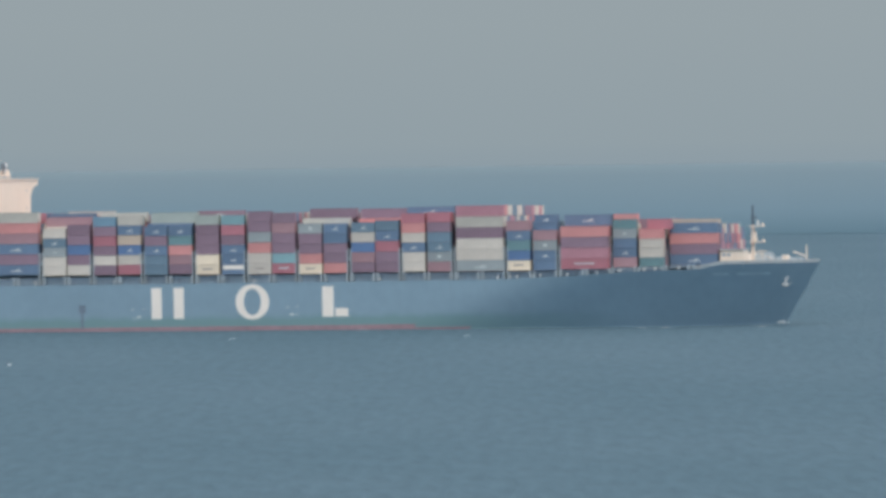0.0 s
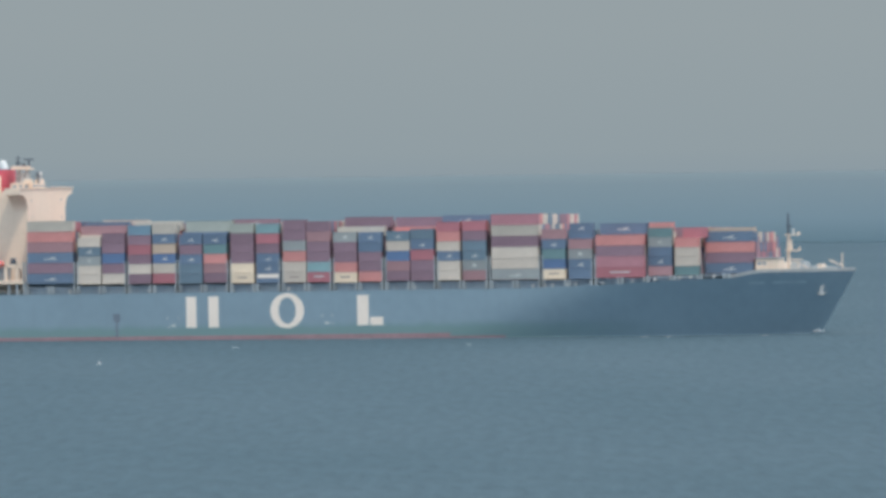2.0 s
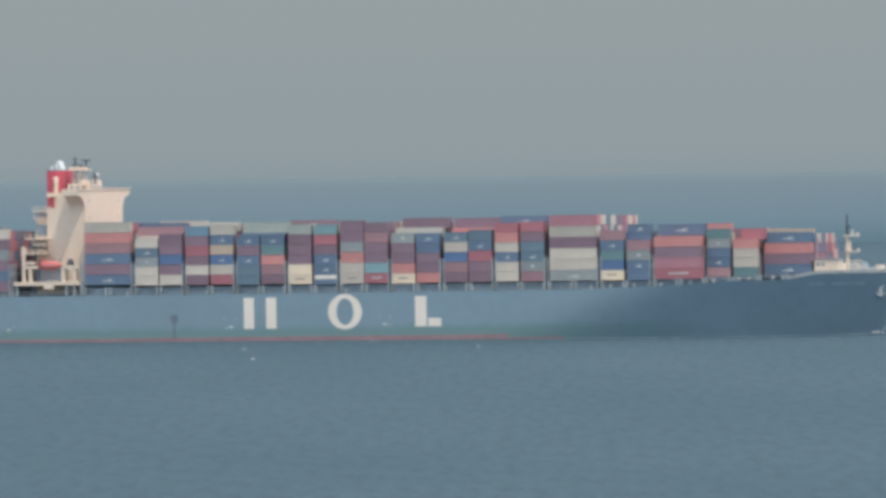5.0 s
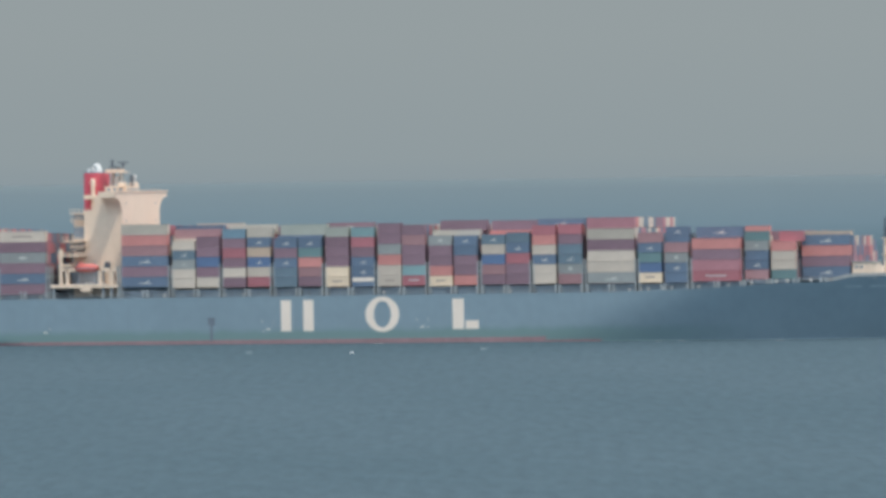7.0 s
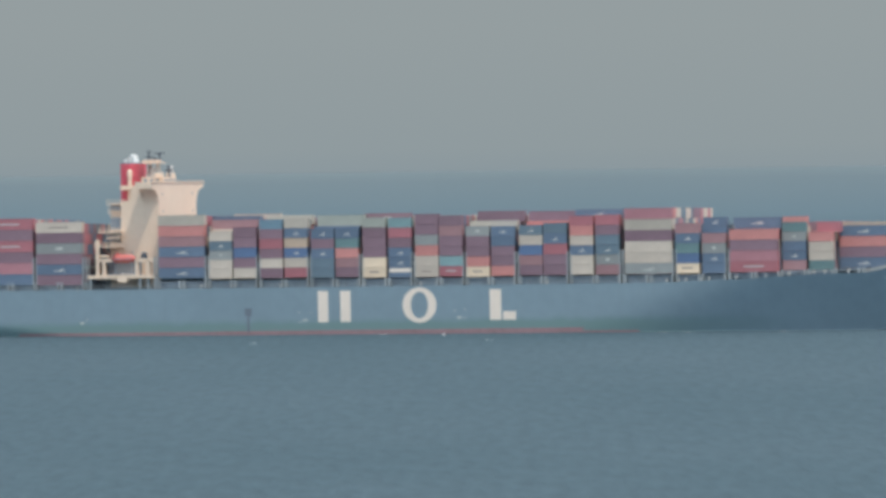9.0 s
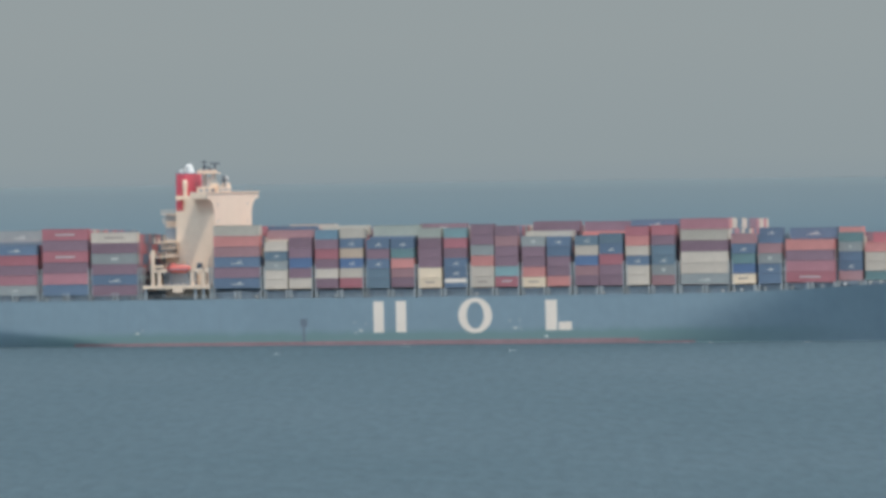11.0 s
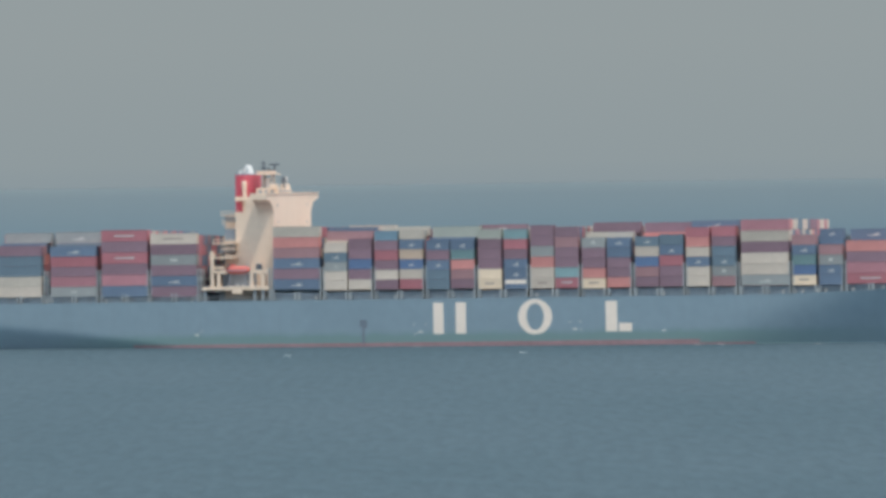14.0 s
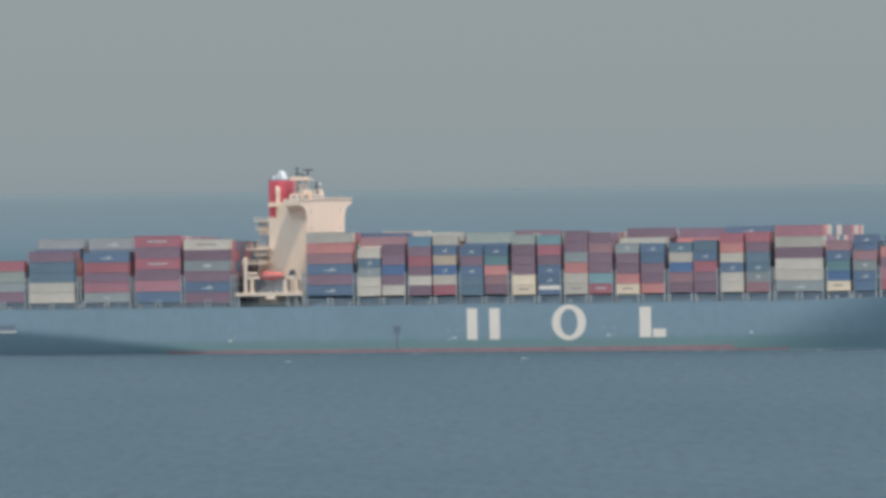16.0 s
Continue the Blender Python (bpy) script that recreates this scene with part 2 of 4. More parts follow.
def part(name, data, mat, parent, label=""):
    """One mesh object under a thing or part; data is a Build or a mesh."""
    me = data.mesh(name) if isinstance(data, Build) else data
    if not me.materials:
        me.materials.append(mat)
    ob = new(name, me)
    ob.parent = parent
    if label:
        ob["label"] = label
    return ob


CARRIED = []  # (thing, its pose on the ship)


def aboard(ob, local):
    CARRIED.append((ob, local))
    ob.matrix_world = ship_pose(0) @ local
    return ob


# ---- the sea: one round sheet, and behind it an upright backdrop of far water up to the horizon ----
REACH = 4900.0
HORIZON_Z = EYE_Z - 0.0019 * REACH


def sea():
    n = 180
    ring = [(REACH * math.cos(2 * math.pi * i / n), REACH * math.sin(2 * math.pi * i / n), 0) for i in range(n)]
    me = mesh_from("water", [(0, 0, 0)] + ring, [(0, i + 1, (i + 1) % n + 1) for i in range(n)])
    me.materials.append(sea_material())
    ob = new("water", me)
    return tagged(ob, "hazy blue-green open sea with small ripples", "sea", kind="structure")


def far_haze_material():
    """Distant water with the haze painted in, paler towards the horizon, in faint level streaks."""
    m = bpy.data.materials.new("hazed_far_water")
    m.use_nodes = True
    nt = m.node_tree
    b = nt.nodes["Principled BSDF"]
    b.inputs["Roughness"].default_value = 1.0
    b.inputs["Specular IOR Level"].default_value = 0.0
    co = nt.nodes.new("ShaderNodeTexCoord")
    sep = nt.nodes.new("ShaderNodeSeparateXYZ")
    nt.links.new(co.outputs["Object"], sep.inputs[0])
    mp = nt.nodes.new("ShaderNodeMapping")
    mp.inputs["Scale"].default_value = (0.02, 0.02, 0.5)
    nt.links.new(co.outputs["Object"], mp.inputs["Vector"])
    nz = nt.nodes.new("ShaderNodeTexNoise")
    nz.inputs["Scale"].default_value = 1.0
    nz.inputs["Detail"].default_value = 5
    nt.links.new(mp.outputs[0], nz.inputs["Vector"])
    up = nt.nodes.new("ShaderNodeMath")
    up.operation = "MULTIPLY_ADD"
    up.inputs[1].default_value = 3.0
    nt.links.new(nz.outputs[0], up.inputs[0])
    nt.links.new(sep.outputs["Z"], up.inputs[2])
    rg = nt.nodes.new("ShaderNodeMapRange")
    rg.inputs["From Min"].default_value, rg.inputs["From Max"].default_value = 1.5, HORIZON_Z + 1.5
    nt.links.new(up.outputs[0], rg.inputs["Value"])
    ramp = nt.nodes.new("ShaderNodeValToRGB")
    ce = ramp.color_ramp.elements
    ce[0].position, ce[0].color = 0.0, HAZE_LOW
    ce[1].position, ce[1].color = 0.86, HAZE_TOP
    ce.new(1.0).color = HAZE_EDGE
    ce.new(0.34).color = HAZE_MID
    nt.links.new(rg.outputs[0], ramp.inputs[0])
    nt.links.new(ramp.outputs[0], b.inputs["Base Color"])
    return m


# haze put into the colour: sea blue at the foot, near sky on top
HAZE_EDGE = (0.295, 0.358, 0.388, 1)
HAZE_LOW, HAZE_MID, HAZE_TOP = (0.157, 0.240, 0.290, 1), (0.217, 0.300, 0.354, 1), (0.260, 0.328, 0.366, 1)


def hazed_far_water():
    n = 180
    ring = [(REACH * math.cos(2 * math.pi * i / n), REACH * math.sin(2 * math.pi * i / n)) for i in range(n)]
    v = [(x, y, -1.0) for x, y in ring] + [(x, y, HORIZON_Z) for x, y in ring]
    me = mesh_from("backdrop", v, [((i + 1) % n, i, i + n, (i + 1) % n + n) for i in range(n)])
    me.materials.append(far_haze_material())
    return tagged(new("backdrop", me), "upright backdrop of distant sea with haze painted paler up to the horizon", "sea", kind="structure")


hazed_far_water()
water = sea()

# ---- the ship ----
ship = tagged(new("container_ship"), "blue-hulled container ship with cream bridge and red funnel, loaded on deck", "ship")
aboard(ship, Matrix.Identity(4))

BOW, STERN, HALF = 139.5, -182.0, 22.8


def smooth01(a, b, x):
    k = min(1.0, max(0.0, (x - a) / (b - a)))
    return k * k * (3 - 2 * k)


def sheer(u):
    """Height of the deck edge."""
    return 12.1 + 0.8 * smooth01(55, 92, u) + 1.0 * smooth01(80, 108, u) + 1.3 * smooth01(111, 119, u)


def stem(w):
    """Where the stem stands at a height."""
    return 130.5 + 0.575 * w if w >= 0 else 130.5 + 1.2 * min(1.0, -w / 4.0)


def flare(u, k):
    """Outward slope of the side at station u and height share k: it sets in low and early, high and later."""
    return 0.35 * smooth01(26 + 32 * k, 70 + 24 * k, u) + 0.26 * smooth01(92, 132, u)


def half_at(u, w):
    """Half-breadth of the hull at station u and height w."""
    d = sheer(u)
    k = min(1.0, max(0.0, w / d))
    # fore body: the deck line, less the flare from there down to this height
    fore, e = HALF, stem(w)
    if u > 24:
        edge = max(0.0, (u - 63.0) / (stem(d) - 63.0))
        fore = HALF * max(0.0, 1 - min(1.0, edge) ** 4.2)
        fore -= sum(flare(u, k + (1 - k) * (i + 0.5) / 8) for i in range(8)) / 8 * (1 - k) * d
        left = max(0.0, e - u)
        fore = max(0.1 * left, min(fore, 2.2 * left))
    # aft body: tucked in under the counter
    aft = 1.0
    if u < -95:
        s = min(1.0, (-95 - u) / 87.0)
        line = 9.6 * s ** 0.85
        if w < line:
            aft = max(0.0, 1 - 0.22 * s ** 0.6 * ((line - w) / max(line + 1.5, 0.1)) ** 1.1)
    below = 1.0 if w >= 0 else 1 - 0.03 * (w / 6) ** 2
    return fore * aft * below


def hull():
    us = [STERN + (BOW - STERN) * i / 130 for i in range(131)]
    levels = [-6, -3, -1, 0, 0.35, 1.15, 1.7, 2.6, 3.6, 4.8, 6.0, 7.2, 8.4, 9.4, 10.3, 11.2, 12.1]
    nl = len(levels)
    vs, fs, red = [], [], []
    for side in (-1, 1):
        base = len(vs)
        for u in us:
            for w in levels:
                top = sheer(u)
                z = w if w < 1.0 else 1.15 + (w - 1.15) * (top - 1.15) / (12.1 - 1.15)
                e = stem(z)
                x = STERN + (e - STERN) * (u - STERN) / (BOW - STERN)
                vs.append((x, side * half_at(x, z), z))
        for i in range(len(us) - 1):
            for j in range(nl - 1):
                q = (base + i * nl + j, base + (i + 1) * nl + j, base + (i + 1) * nl + j + 1, base + i * nl + j + 1)
                fs.append(q if side < 0 else q[::-1])
                red.append(levels[j + 1] <= 1.15 + 1e-6 and -108 < us[i] < (45 if levels[j + 1] > 0.5 else 60))
    half = len(us) * nl
    # transom and deck
    for j in range(nl - 1):
        fs.append((j, j + 1, half + j + 1, half + j))
        red.append(0)
    edge = len(vs)
    vs += [(vs[k * half + i * nl + nl - 1][0], vs[k * half + i * nl + nl - 1][1] * 0.999, vs[k * half + i * nl + nl - 1][2] - 0.02) for i in range(len(us)) for k in (0, 1)]
    for i in range(len(us) - 1):
        fs.append((edge + 2 * i, edge + 2 * i + 2, edge + 2 * i + 3, edge + 2 * i + 1))
        red.append(2)
    me = bpy.data.meshes.new("hull")
    me.from_pydata(vs, [], fs)
    me.materials.append(M_HULL)
    me.materials.append(M_RED)
    me.materials.append(M_DECK)
    for p, r in zip(me.polygons, red):
        p.material_index = int(r)
        p.use_smooth = r != 2
    me.update()
    return part("hull", me, M_HULL, ship, "mid-blue painted steel hull with red boot topping")


hull_ob = hull()


def side_plate(name, outline, mat, parent=ship, out=0.03, label=""):
    """A shape laid on the flat starboard side: outline of (u, w)."""
    b = Build().prism(outline, "y", -(HALF + out), -(HALF - 0.02))
    return part(name, b, mat, parent, label)


def oval_ring(cu, cw, a, b, ta, tb, n=36):
    v, f = [], []
    for i in range(n):
        c, s = math.cos(2 * math.pi * i / n), math.sin(2 * math.pi * i / n)
        for ra, rb in ((a, b), (a - ta, b - tb)):
            for y in (-(HALF + 0.03), -(HALF - 0.02)):
                v.append((cu + ra * c, y, cw + rb * s))
    for i in range(n):
        k, q = 4 * i, 4 * ((i + 1) % n)
        f += [(k, q, q + 2, k + 2), (k + 1, k + 3, q + 3, q + 1), (k, k + 1, q + 1, q), (k + 2, q + 2, q + 3, k + 3)]
    return Build().add(v, f)


def rect(u0, u1, w0, w1):
    return [(u0, w0), (u1, w0), (u1, w1), (u0, w1)]


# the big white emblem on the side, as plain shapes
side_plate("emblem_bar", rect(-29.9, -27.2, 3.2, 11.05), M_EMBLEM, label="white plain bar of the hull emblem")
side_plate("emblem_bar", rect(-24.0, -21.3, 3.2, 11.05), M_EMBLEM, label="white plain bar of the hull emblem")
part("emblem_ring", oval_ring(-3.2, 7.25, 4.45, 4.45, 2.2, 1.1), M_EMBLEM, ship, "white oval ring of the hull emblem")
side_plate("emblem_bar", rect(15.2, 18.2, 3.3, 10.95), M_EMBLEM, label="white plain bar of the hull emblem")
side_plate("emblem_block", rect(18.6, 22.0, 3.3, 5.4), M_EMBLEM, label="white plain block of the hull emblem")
# pilot door, its dark recess painted as a flat plate, with its ladder, and small white draught marks
side_plate("pilot_door", rect(-49.3, -47.4, 4.9, 6.9), M_RECESS, label="flat dark plate painted as the pilot door recess")
side_plate("pilot_ladder", rect(-48.7, -48.0, 1.0, 4.9), M_RECESS, out=0.05, label="dark hanging pilot ladder")
for u, w, s in ((-33.3, 3.75, 1.0), (-34.6, 3.3, 0.5), (7.2, 4.0, 1.0), (6.0, 5.8, 0.45), (8.6, 5.9, 0.45), (8.7, 3.9, 0.45), (-92.6, 3.6, 1.0), (-91.3, 4.5, 0.4), (-32.0, 5.6, 0.4), (-35.0, 5.7, 0.4)):
    side_plate("draught_mark", rect(u - 0.55 * s, u + 0.55 * s, w - 0.25 * s, w + 0.25 * s), M_MARK)

# the opening's shade is a flat dark plate on the side
side_plate("mooring_opening", rect(-157.0, -150.2, 6.9, 8.2), M_RECESS, label="flat dark plate painted as the shade in a mooring opening")
side_plate("fender_bar", rect(-157.0, -150.0, 6.2, 6.8), M_MARK, out=0.12, label="pale fender bar below the mooring opening")

# bulwark and rail along the bow
def bulwark():
    b = Build()
    us = [112 + 27.5 * i / 36 for i in range(37)]
    for side in (-1, 1):
        for u0, u1 in zip(us, us[1:]):
            p = []
            for u in (u0, u1):
                z = sheer(u)
                x = STERN + (stem(z) - STERN) * (u - STERN) / (BOW - STERN)
                y = side * half_at(x, z)
                p.append((x, y, z))
            (x0, y0, z0), (x1, y1, z1) = p
            t = -side * 0.25
            b.add([(x0, y0, z0 - 0.05), (x1, y1, z1 - 0.05), (x1, y1 + t, z1 - 0.05), (x0, y0 + t, z0 - 0.05),
                   (x0, y0, z0 + 0.75), (x1, y1, z1 + 0.75), (x1, y1 + t, z1 + 0.75), (x0, y0 + t, z0 + 0.75)], BOX_FACES)
    return part("bulwark", b, M_BULWARK, ship, "weathered grey bulwark rail round the bow")


bulwark()


# ---- superstructure (all in the ship's own metres: x forward, y to port, z up) ----
def superstructure():
    # accommodation tower: front wall flares out into the bridge wings through two haunches
    prof = [(-16.1, 12.6), (16.1, 12.6), (16.1, 33.4)]
    for i in range(1, 9):
        k = i / 8
        a = k * math.pi / 2
        prof.append((16.1 + 5.2 * (1 - math.cos(a)), 33.4 + 4.2 * math.sin(a)))
    prof += [(22.5, 37.7), (22.5, 39.1), (-22.5, 39.1), (-22.5, 37.7)]
    for i in range(8, 0, -1):
        k = i / 8
        a = k * math.pi / 2
        prof.append((-16.1 - 5.2 * (1 - math.cos(a)), 33.4 + 4.2 * math.sin(a)))
    prof.append((-16.1, 33.4))
    tower = part("bridge_front", Build().prism(prof, "x", -78.0, -73.65), M_WHITE, ship, "cream bridge front flaring into curved wings")
    part("accommodation_block", Build().box(-83.9, -78.0, -16.1, 16.1, 12.6, 34.6).box(-81.2, -78.0, -16.09, 16.09, 34.6, 37.8), M_WHITE, ship, "cream accommodation block behind the bridge")
    # small ports in the front
    for y, z in ((12.5, 36.2), (-13.0, 36.2), (12.5, 31.8), (-13.0, 31.8)):
        part("porthole", Build().tube((-73.58, y, z), (-73.8, y, z), 0.3), M_DARK, tower)
    # roof coaming, rails and dodgers on the monkey island
    part("wing_rail", Build().box(-73.55, -73.4, -22.9, 22.9, 39.1, 39.35).box(-78.0, -73.55, -22.5, -22.35, 39.1, 39.35).box(-78.0, -73.55, 22.35, 22.5, 39.1, 39.35), M_WHITE, ship)
    isl = part("monkey_island", Build().box(-81.4, -75.6, -6.0, 5.0, 39.1, 40.6), M_WHITE, ship, "cream roof house above the bridge")
    for i in range(5):
        part("roof_window", Build().box(-75.62, -75.55, -5.3 + 2.0 * i, -4.1 + 2.0 * i, 39.45, 40.15), M_DARK, isl)
    for x0 in (-80.8, -79.2, -77.6):
        part("roof_window", Build().box(x0, x0 + 0.9, -6.05, -5.98, 39.45, 40.15), M_DARK, isl)
    for i in range(12):
        y = -21.0 + 3.5 * i
        part("rail_stanchion", Build().box(-74.3, -74.25, y, y + 0.05, 39.1, 40.0), M_WHITE, ship)
    # radar mast with its platform
    mast = part("radar_mast", Build().tube((-81.6, -0.8, 40.6), (-81.0, -0.4, 44.1), 0.28).tube((-78.4, -0.8, 40.6), (-78.9, -0.4, 44.1), 0.28).tube((-81.6, 1.4, 40.6), (-81.0, 0.8, 44.1), 0.28).tube((-78.4, 1.4, 40.6), (-78.9, 0.8, 44.1), 0.28).box(-80.6, -79.4, -0.6, 0.8, 40.6, 43.2), M_MASTGREY, ship, "light grey lattice radar mast")
    part("mast_platform", Build().box(-82.5, -77.3, -1.8, 1.8, 44.05, 44.35).box(-82.5, -77.3, -1.8, -1.72, 44.35, 45.0), M_WHITE, mast)
    part("mast_pole", Build().tube((-81.2, 0, 44.3), (-81.2, 0, 47.6), 0.28, 0.16).box(-82.0, -80.2, -0.2, 0.2, 45.6, 45.9).box(-81.9, -80.5, -0.15, 0.15, 46.9, 47.1), M_MAST, mast, "dark signal pole")
    part("radar_scanner", Build().box(-79.6, -77.0, -0.25, 0.25, 46.5, 46.85).tube((-78.3, 0, 44.3), (-78.3, 0, 46.5), 0.25), M_MAST, mast, "dark radar scanner on a pedestal")
    part("mast_light", Build().box(-80.1, -79.2, -0.4, 0.4, 44.35, 45.6), M_MAST, mast)
    # second, small mast with a white dome
    part("signal_mast", Build().tube((-74.4, -5, 40.6), (-74.4, -5, 43.4), 0.3, 0.2).box(-75.2, -73.6, -5.3, -4.7, 42.1, 42.5).box(-74.9, -73.9, -5.3, -4.7, 42.9, 43.3), M_MAST, ship, "small dark signal mast")
    part("satellite_dome", Build().ball((-72.6 - 2.2, -1.8, 42.75), 0.65, 0.65, 0.7).tube((-74.8, -1.8, 40.6), (-74.8, -1.8, 42.2), 0.2), M_MARK, ship, "white satellite dome")
    part("satellite_dome", Build().ball((-77.5, 6.0, 42.2), 0.8, 0.8, 0.9).tube((-77.5, 6.0, 40.6), (-77.5, 6.0, 41.5), 0.2), M_MARK, ship, "white satellite dome")
    for y in (-7.5, 2.2):
        part("roof_locker", Build().box(-77.4, -75.6, y, y + 2.2, 40.6, 41.6, 0.08), M_WHITE, ship)
    # funnel: rounded red casing with exhaust pipes
    out = []
    for i in range(24):
        a = 2 * math.pi * i / 24
        c, s = math.cos(a), math.sin(a)
        out.append((-85.4 + 2.0 * math.copysign(abs(c) ** 0.45, c), 6.6 * math.copysign(abs(s) ** 0.45, s)))
    fun = part("funnel", Build().prism(out, "z", 30.0, 44.1), M_FUNNEL, ship, "red funnel casing")
    part("funnel_cap", Build().prism([(x * 0.98 - 85.4 * 0.02, y * 0.96) for x, y in out], "z", 44.1, 44.4), M_DARK, fun)
    part("exhaust_pipe", Build().tube((-84.6, -0.2, 43.9), (-85.3, 0.0, 46.0), 0.95, 0.95, 14).ball((-85.3, 0.0, 46.0), 0.95, 0.95, 0.6), M_STEEL, fun, "bright steel exhaust pipe")
    part("exhaust_pipe", Build().tube((-86.2, 1.8, 43.9), (-87.2, 1.8, 45.5), 0.5, 0.5, 12), M_STEEL, fun, "bright steel exhaust pipe")
    part("exhaust_pipe", Build().tube((-86.0, -4.0, 43.9), (-86.4, -4.0, 45.2), 0.35, 0.35, 12), M_STEEL, fun, "bright steel exhaust pipe")
    # ventilation trunk on the funnel's side
    part("ventilation_trunk", Build().box(-84.6, -83.8, -7.6, -6.5, 34.6, 40.6).tube((-84.2, -7.2, 40.6), (-84.2, -7.2, 41.9), 0.6, 0.6, 12).ball((-84.2, -7.2, 42.0), 0.7, 0.7, 0.6), M_WHITE, ship, "pale ventilation trunk with a round cowl")
    part("funnel_walkway", Build().box(-86.0, -81.2, -9.6, -6.6, 37.4, 37.65).box(-86.0, -81.2, -9.65, -9.55, 37.65, 38.5), M_WHITE, ship)
    # stepped decks aft of the block
    part("aft_deck_house", Build().box(-87.4, -83.9, -13.8, 13.8, 12.6, 33.7).box(-86.9, -83.9, -16.2, 16.2, 12.6, 23.8), M_WHITE, ship, "cream stepped house aft of the block")
    for z, x0, y0 in ((34.0, -88.3, -14.6), (31.9, -88.0, -14.4), (26.9, -89.3, -18.4), (25.4, -87.2, -18.0), (23.2, -89.2, -22.4)):
        dk = part("open_deck", Build().box(x0, -83.2, y0, 10.0, z - 0.3, z), M_WHITE, ship)
        part("rail", Build().box(x0, -83.2, y0, y0 + 0.08, z + 0.85, z + 0.95).box(x0, -83.2, y0, y0 + 0.08, z + 0.4, z + 0.47), M_WHITE, dk)
        for i in range(5):
            x = x0 + 0.05 + i * (-83.3 - x0) / 4
            part("stanchion", Build().box(x, x + 0.1, y0, y0 + 0.08, z, z + 0.9), M_WHITE, dk)
    # solid dark boxes stand in for the shade between the decks
    part("deck_recess", Build().box(-88.0, -84.2, -16.3, -13.9, 24.4, 26.4), M_DARK, ship, "dark box painted as the shade between decks")
    for z0, z1 in ((32.2, 33.4), (27.4, 30.4)):
        part("deck_recess", Build().box(-87.45, -84.6, -13.95, -13.75, z0, z1), M_DARK, ship, "dark box painted as the shade between decks")
    # boat deck: long white beam on portal frames along the side
    part("boat_deck_beam", Build().box(-91.0, -73.2, -22.7, -21.2, 14.9, 15.8), M_WHITE, ship, "cream boat deck beam")
    part("boat_deck", Build().box(-90.0, -74.0, -21.2, -16.0, 15.3, 15.7), M_WHITE, ship)
    part("beam_bracket", Build().box(-83.0, -80.4, -22.75, -21.4, 14.0, 15.5, 0.1), M_WHITE, ship)
    for x in (-88.4, -86.7, -77.9, -74.9):
        part("davit_post", Build().box(x - 0.4, x + 0.4, -22.5, -21.4, 15.8, 24.8 if x < -88 else 19.9), M_WHITE, ship, "cream upright of the lifeboat davit")
    for x0, x1 in ((-88.4, -84.9), (-78.3, -73.4)):
        part("davit_beam", Build().box(x0, x1, -22.5, -21.4, 19.1, 20.0), M_WHITE, ship)
    part("davit_platform", Build().box(-87.9, -85.5, -22.4, -19.8, 20.4, 20.9, 0.1), M_WHITE, ship)
    for x in (-77.2, -75.0, -73.0, -90.4):
        part("deck_support", Build().box(x - 0.3, x + 0.3, -22.3, -21.7, 12.1, 14.9), M_GREY, ship)
    part("winch", Build().tube((-76.6, -21.9, 21.0), (-75.4, -21.9, 21.0), 0.5).box(-76.8, -75.2, -22.4, -21.5, 20.0, 20.6), M_MAST, ship)
    for x in (-81.6, -80.3):
        part("floodlight", Build().ball((x, -22.3, 16.05), 0.3, 0.3, 0.25), M_MARK, ship)
    # lower house wall behind the boat deck
    # dark slab on the wall, painted as shade behind the lifeboat
    part("boat_bay", Build().box(-87.2, -78.4, -17.0, -16.65, 15.72, 19.2), M_DARK, ship, "dark panel painted as the shade of the boat bay")
    part("lower_house", Build().box(-88.5, -75.5, -16.0, 16.0, 12.1, 15.3), M_GREY, ship, "grey lower deck house in shade")


superstructure()


def lifeboat():
    """Enclosed lifeboat: lofted hull with a raised canopy."""
    n, k = 16, 14
    v, f = [], []
    for i in range(n + 1):
        s = -1 + 2 * i / n
        e = max(0.06, 1 - abs(s) ** 3.2)
        for j in range(k):
            a = 2 * math.pi * j / k
            c, d = math.cos(a), math.sin(a)
            v.append((s * 3.3, 1.25 * e ** 0.7 * c, (1.15 if d > 0 else 1.0) * d * e ** 0.6 + 0.12 * s * s))
    for i in range(n):
        for j in range(k):
            f.append((i * k + j, (i + 1) * k + j, (i + 1) * k + (j + 1) % k, i * k + (j + 1) % k))
    f += [tuple(range(k)), tuple(range(n * k + k - 1, n * k - 1, -1))]
    me = Build().add(v, f).mesh("lifeboat", smooth=True)
    me.materials.append(M_BOAT)
    ob = tagged(new("lifeboat", me), "orange-red enclosed lifeboat hanging in its davits", "lifeboat")
    part("conning_tower", Build().box(-2.2, -1.0, -0.5, 0.5, 1.0, 1.6, 0.12), M_BOAT, ob)
    part("rubbing_strake", Build().box(-2.8, 2.8, -1.3, -1.2, -0.08, 0.08), M_DARK, ob)
    part("fall_hook", Build().tube((2.4, 0, 0.9), (2.4, 0, 1.9), 0.12), M_GREY, ob)
    part("fall_hook", Build().tube((-2.6, 0, 0.9), (-2.6, 0, 1.9), 0.12), M_GREY, ob)
    for x in (-2.2, 2.2):
        part("boat_cradle", Build().box(x - 0.12, x + 0.12, -0.3, 1.0, -4.1, -0.7), M_DARK, ob)
    aboard(ob, pose(-82.1, -20.3, 19.85))


lifeboat()

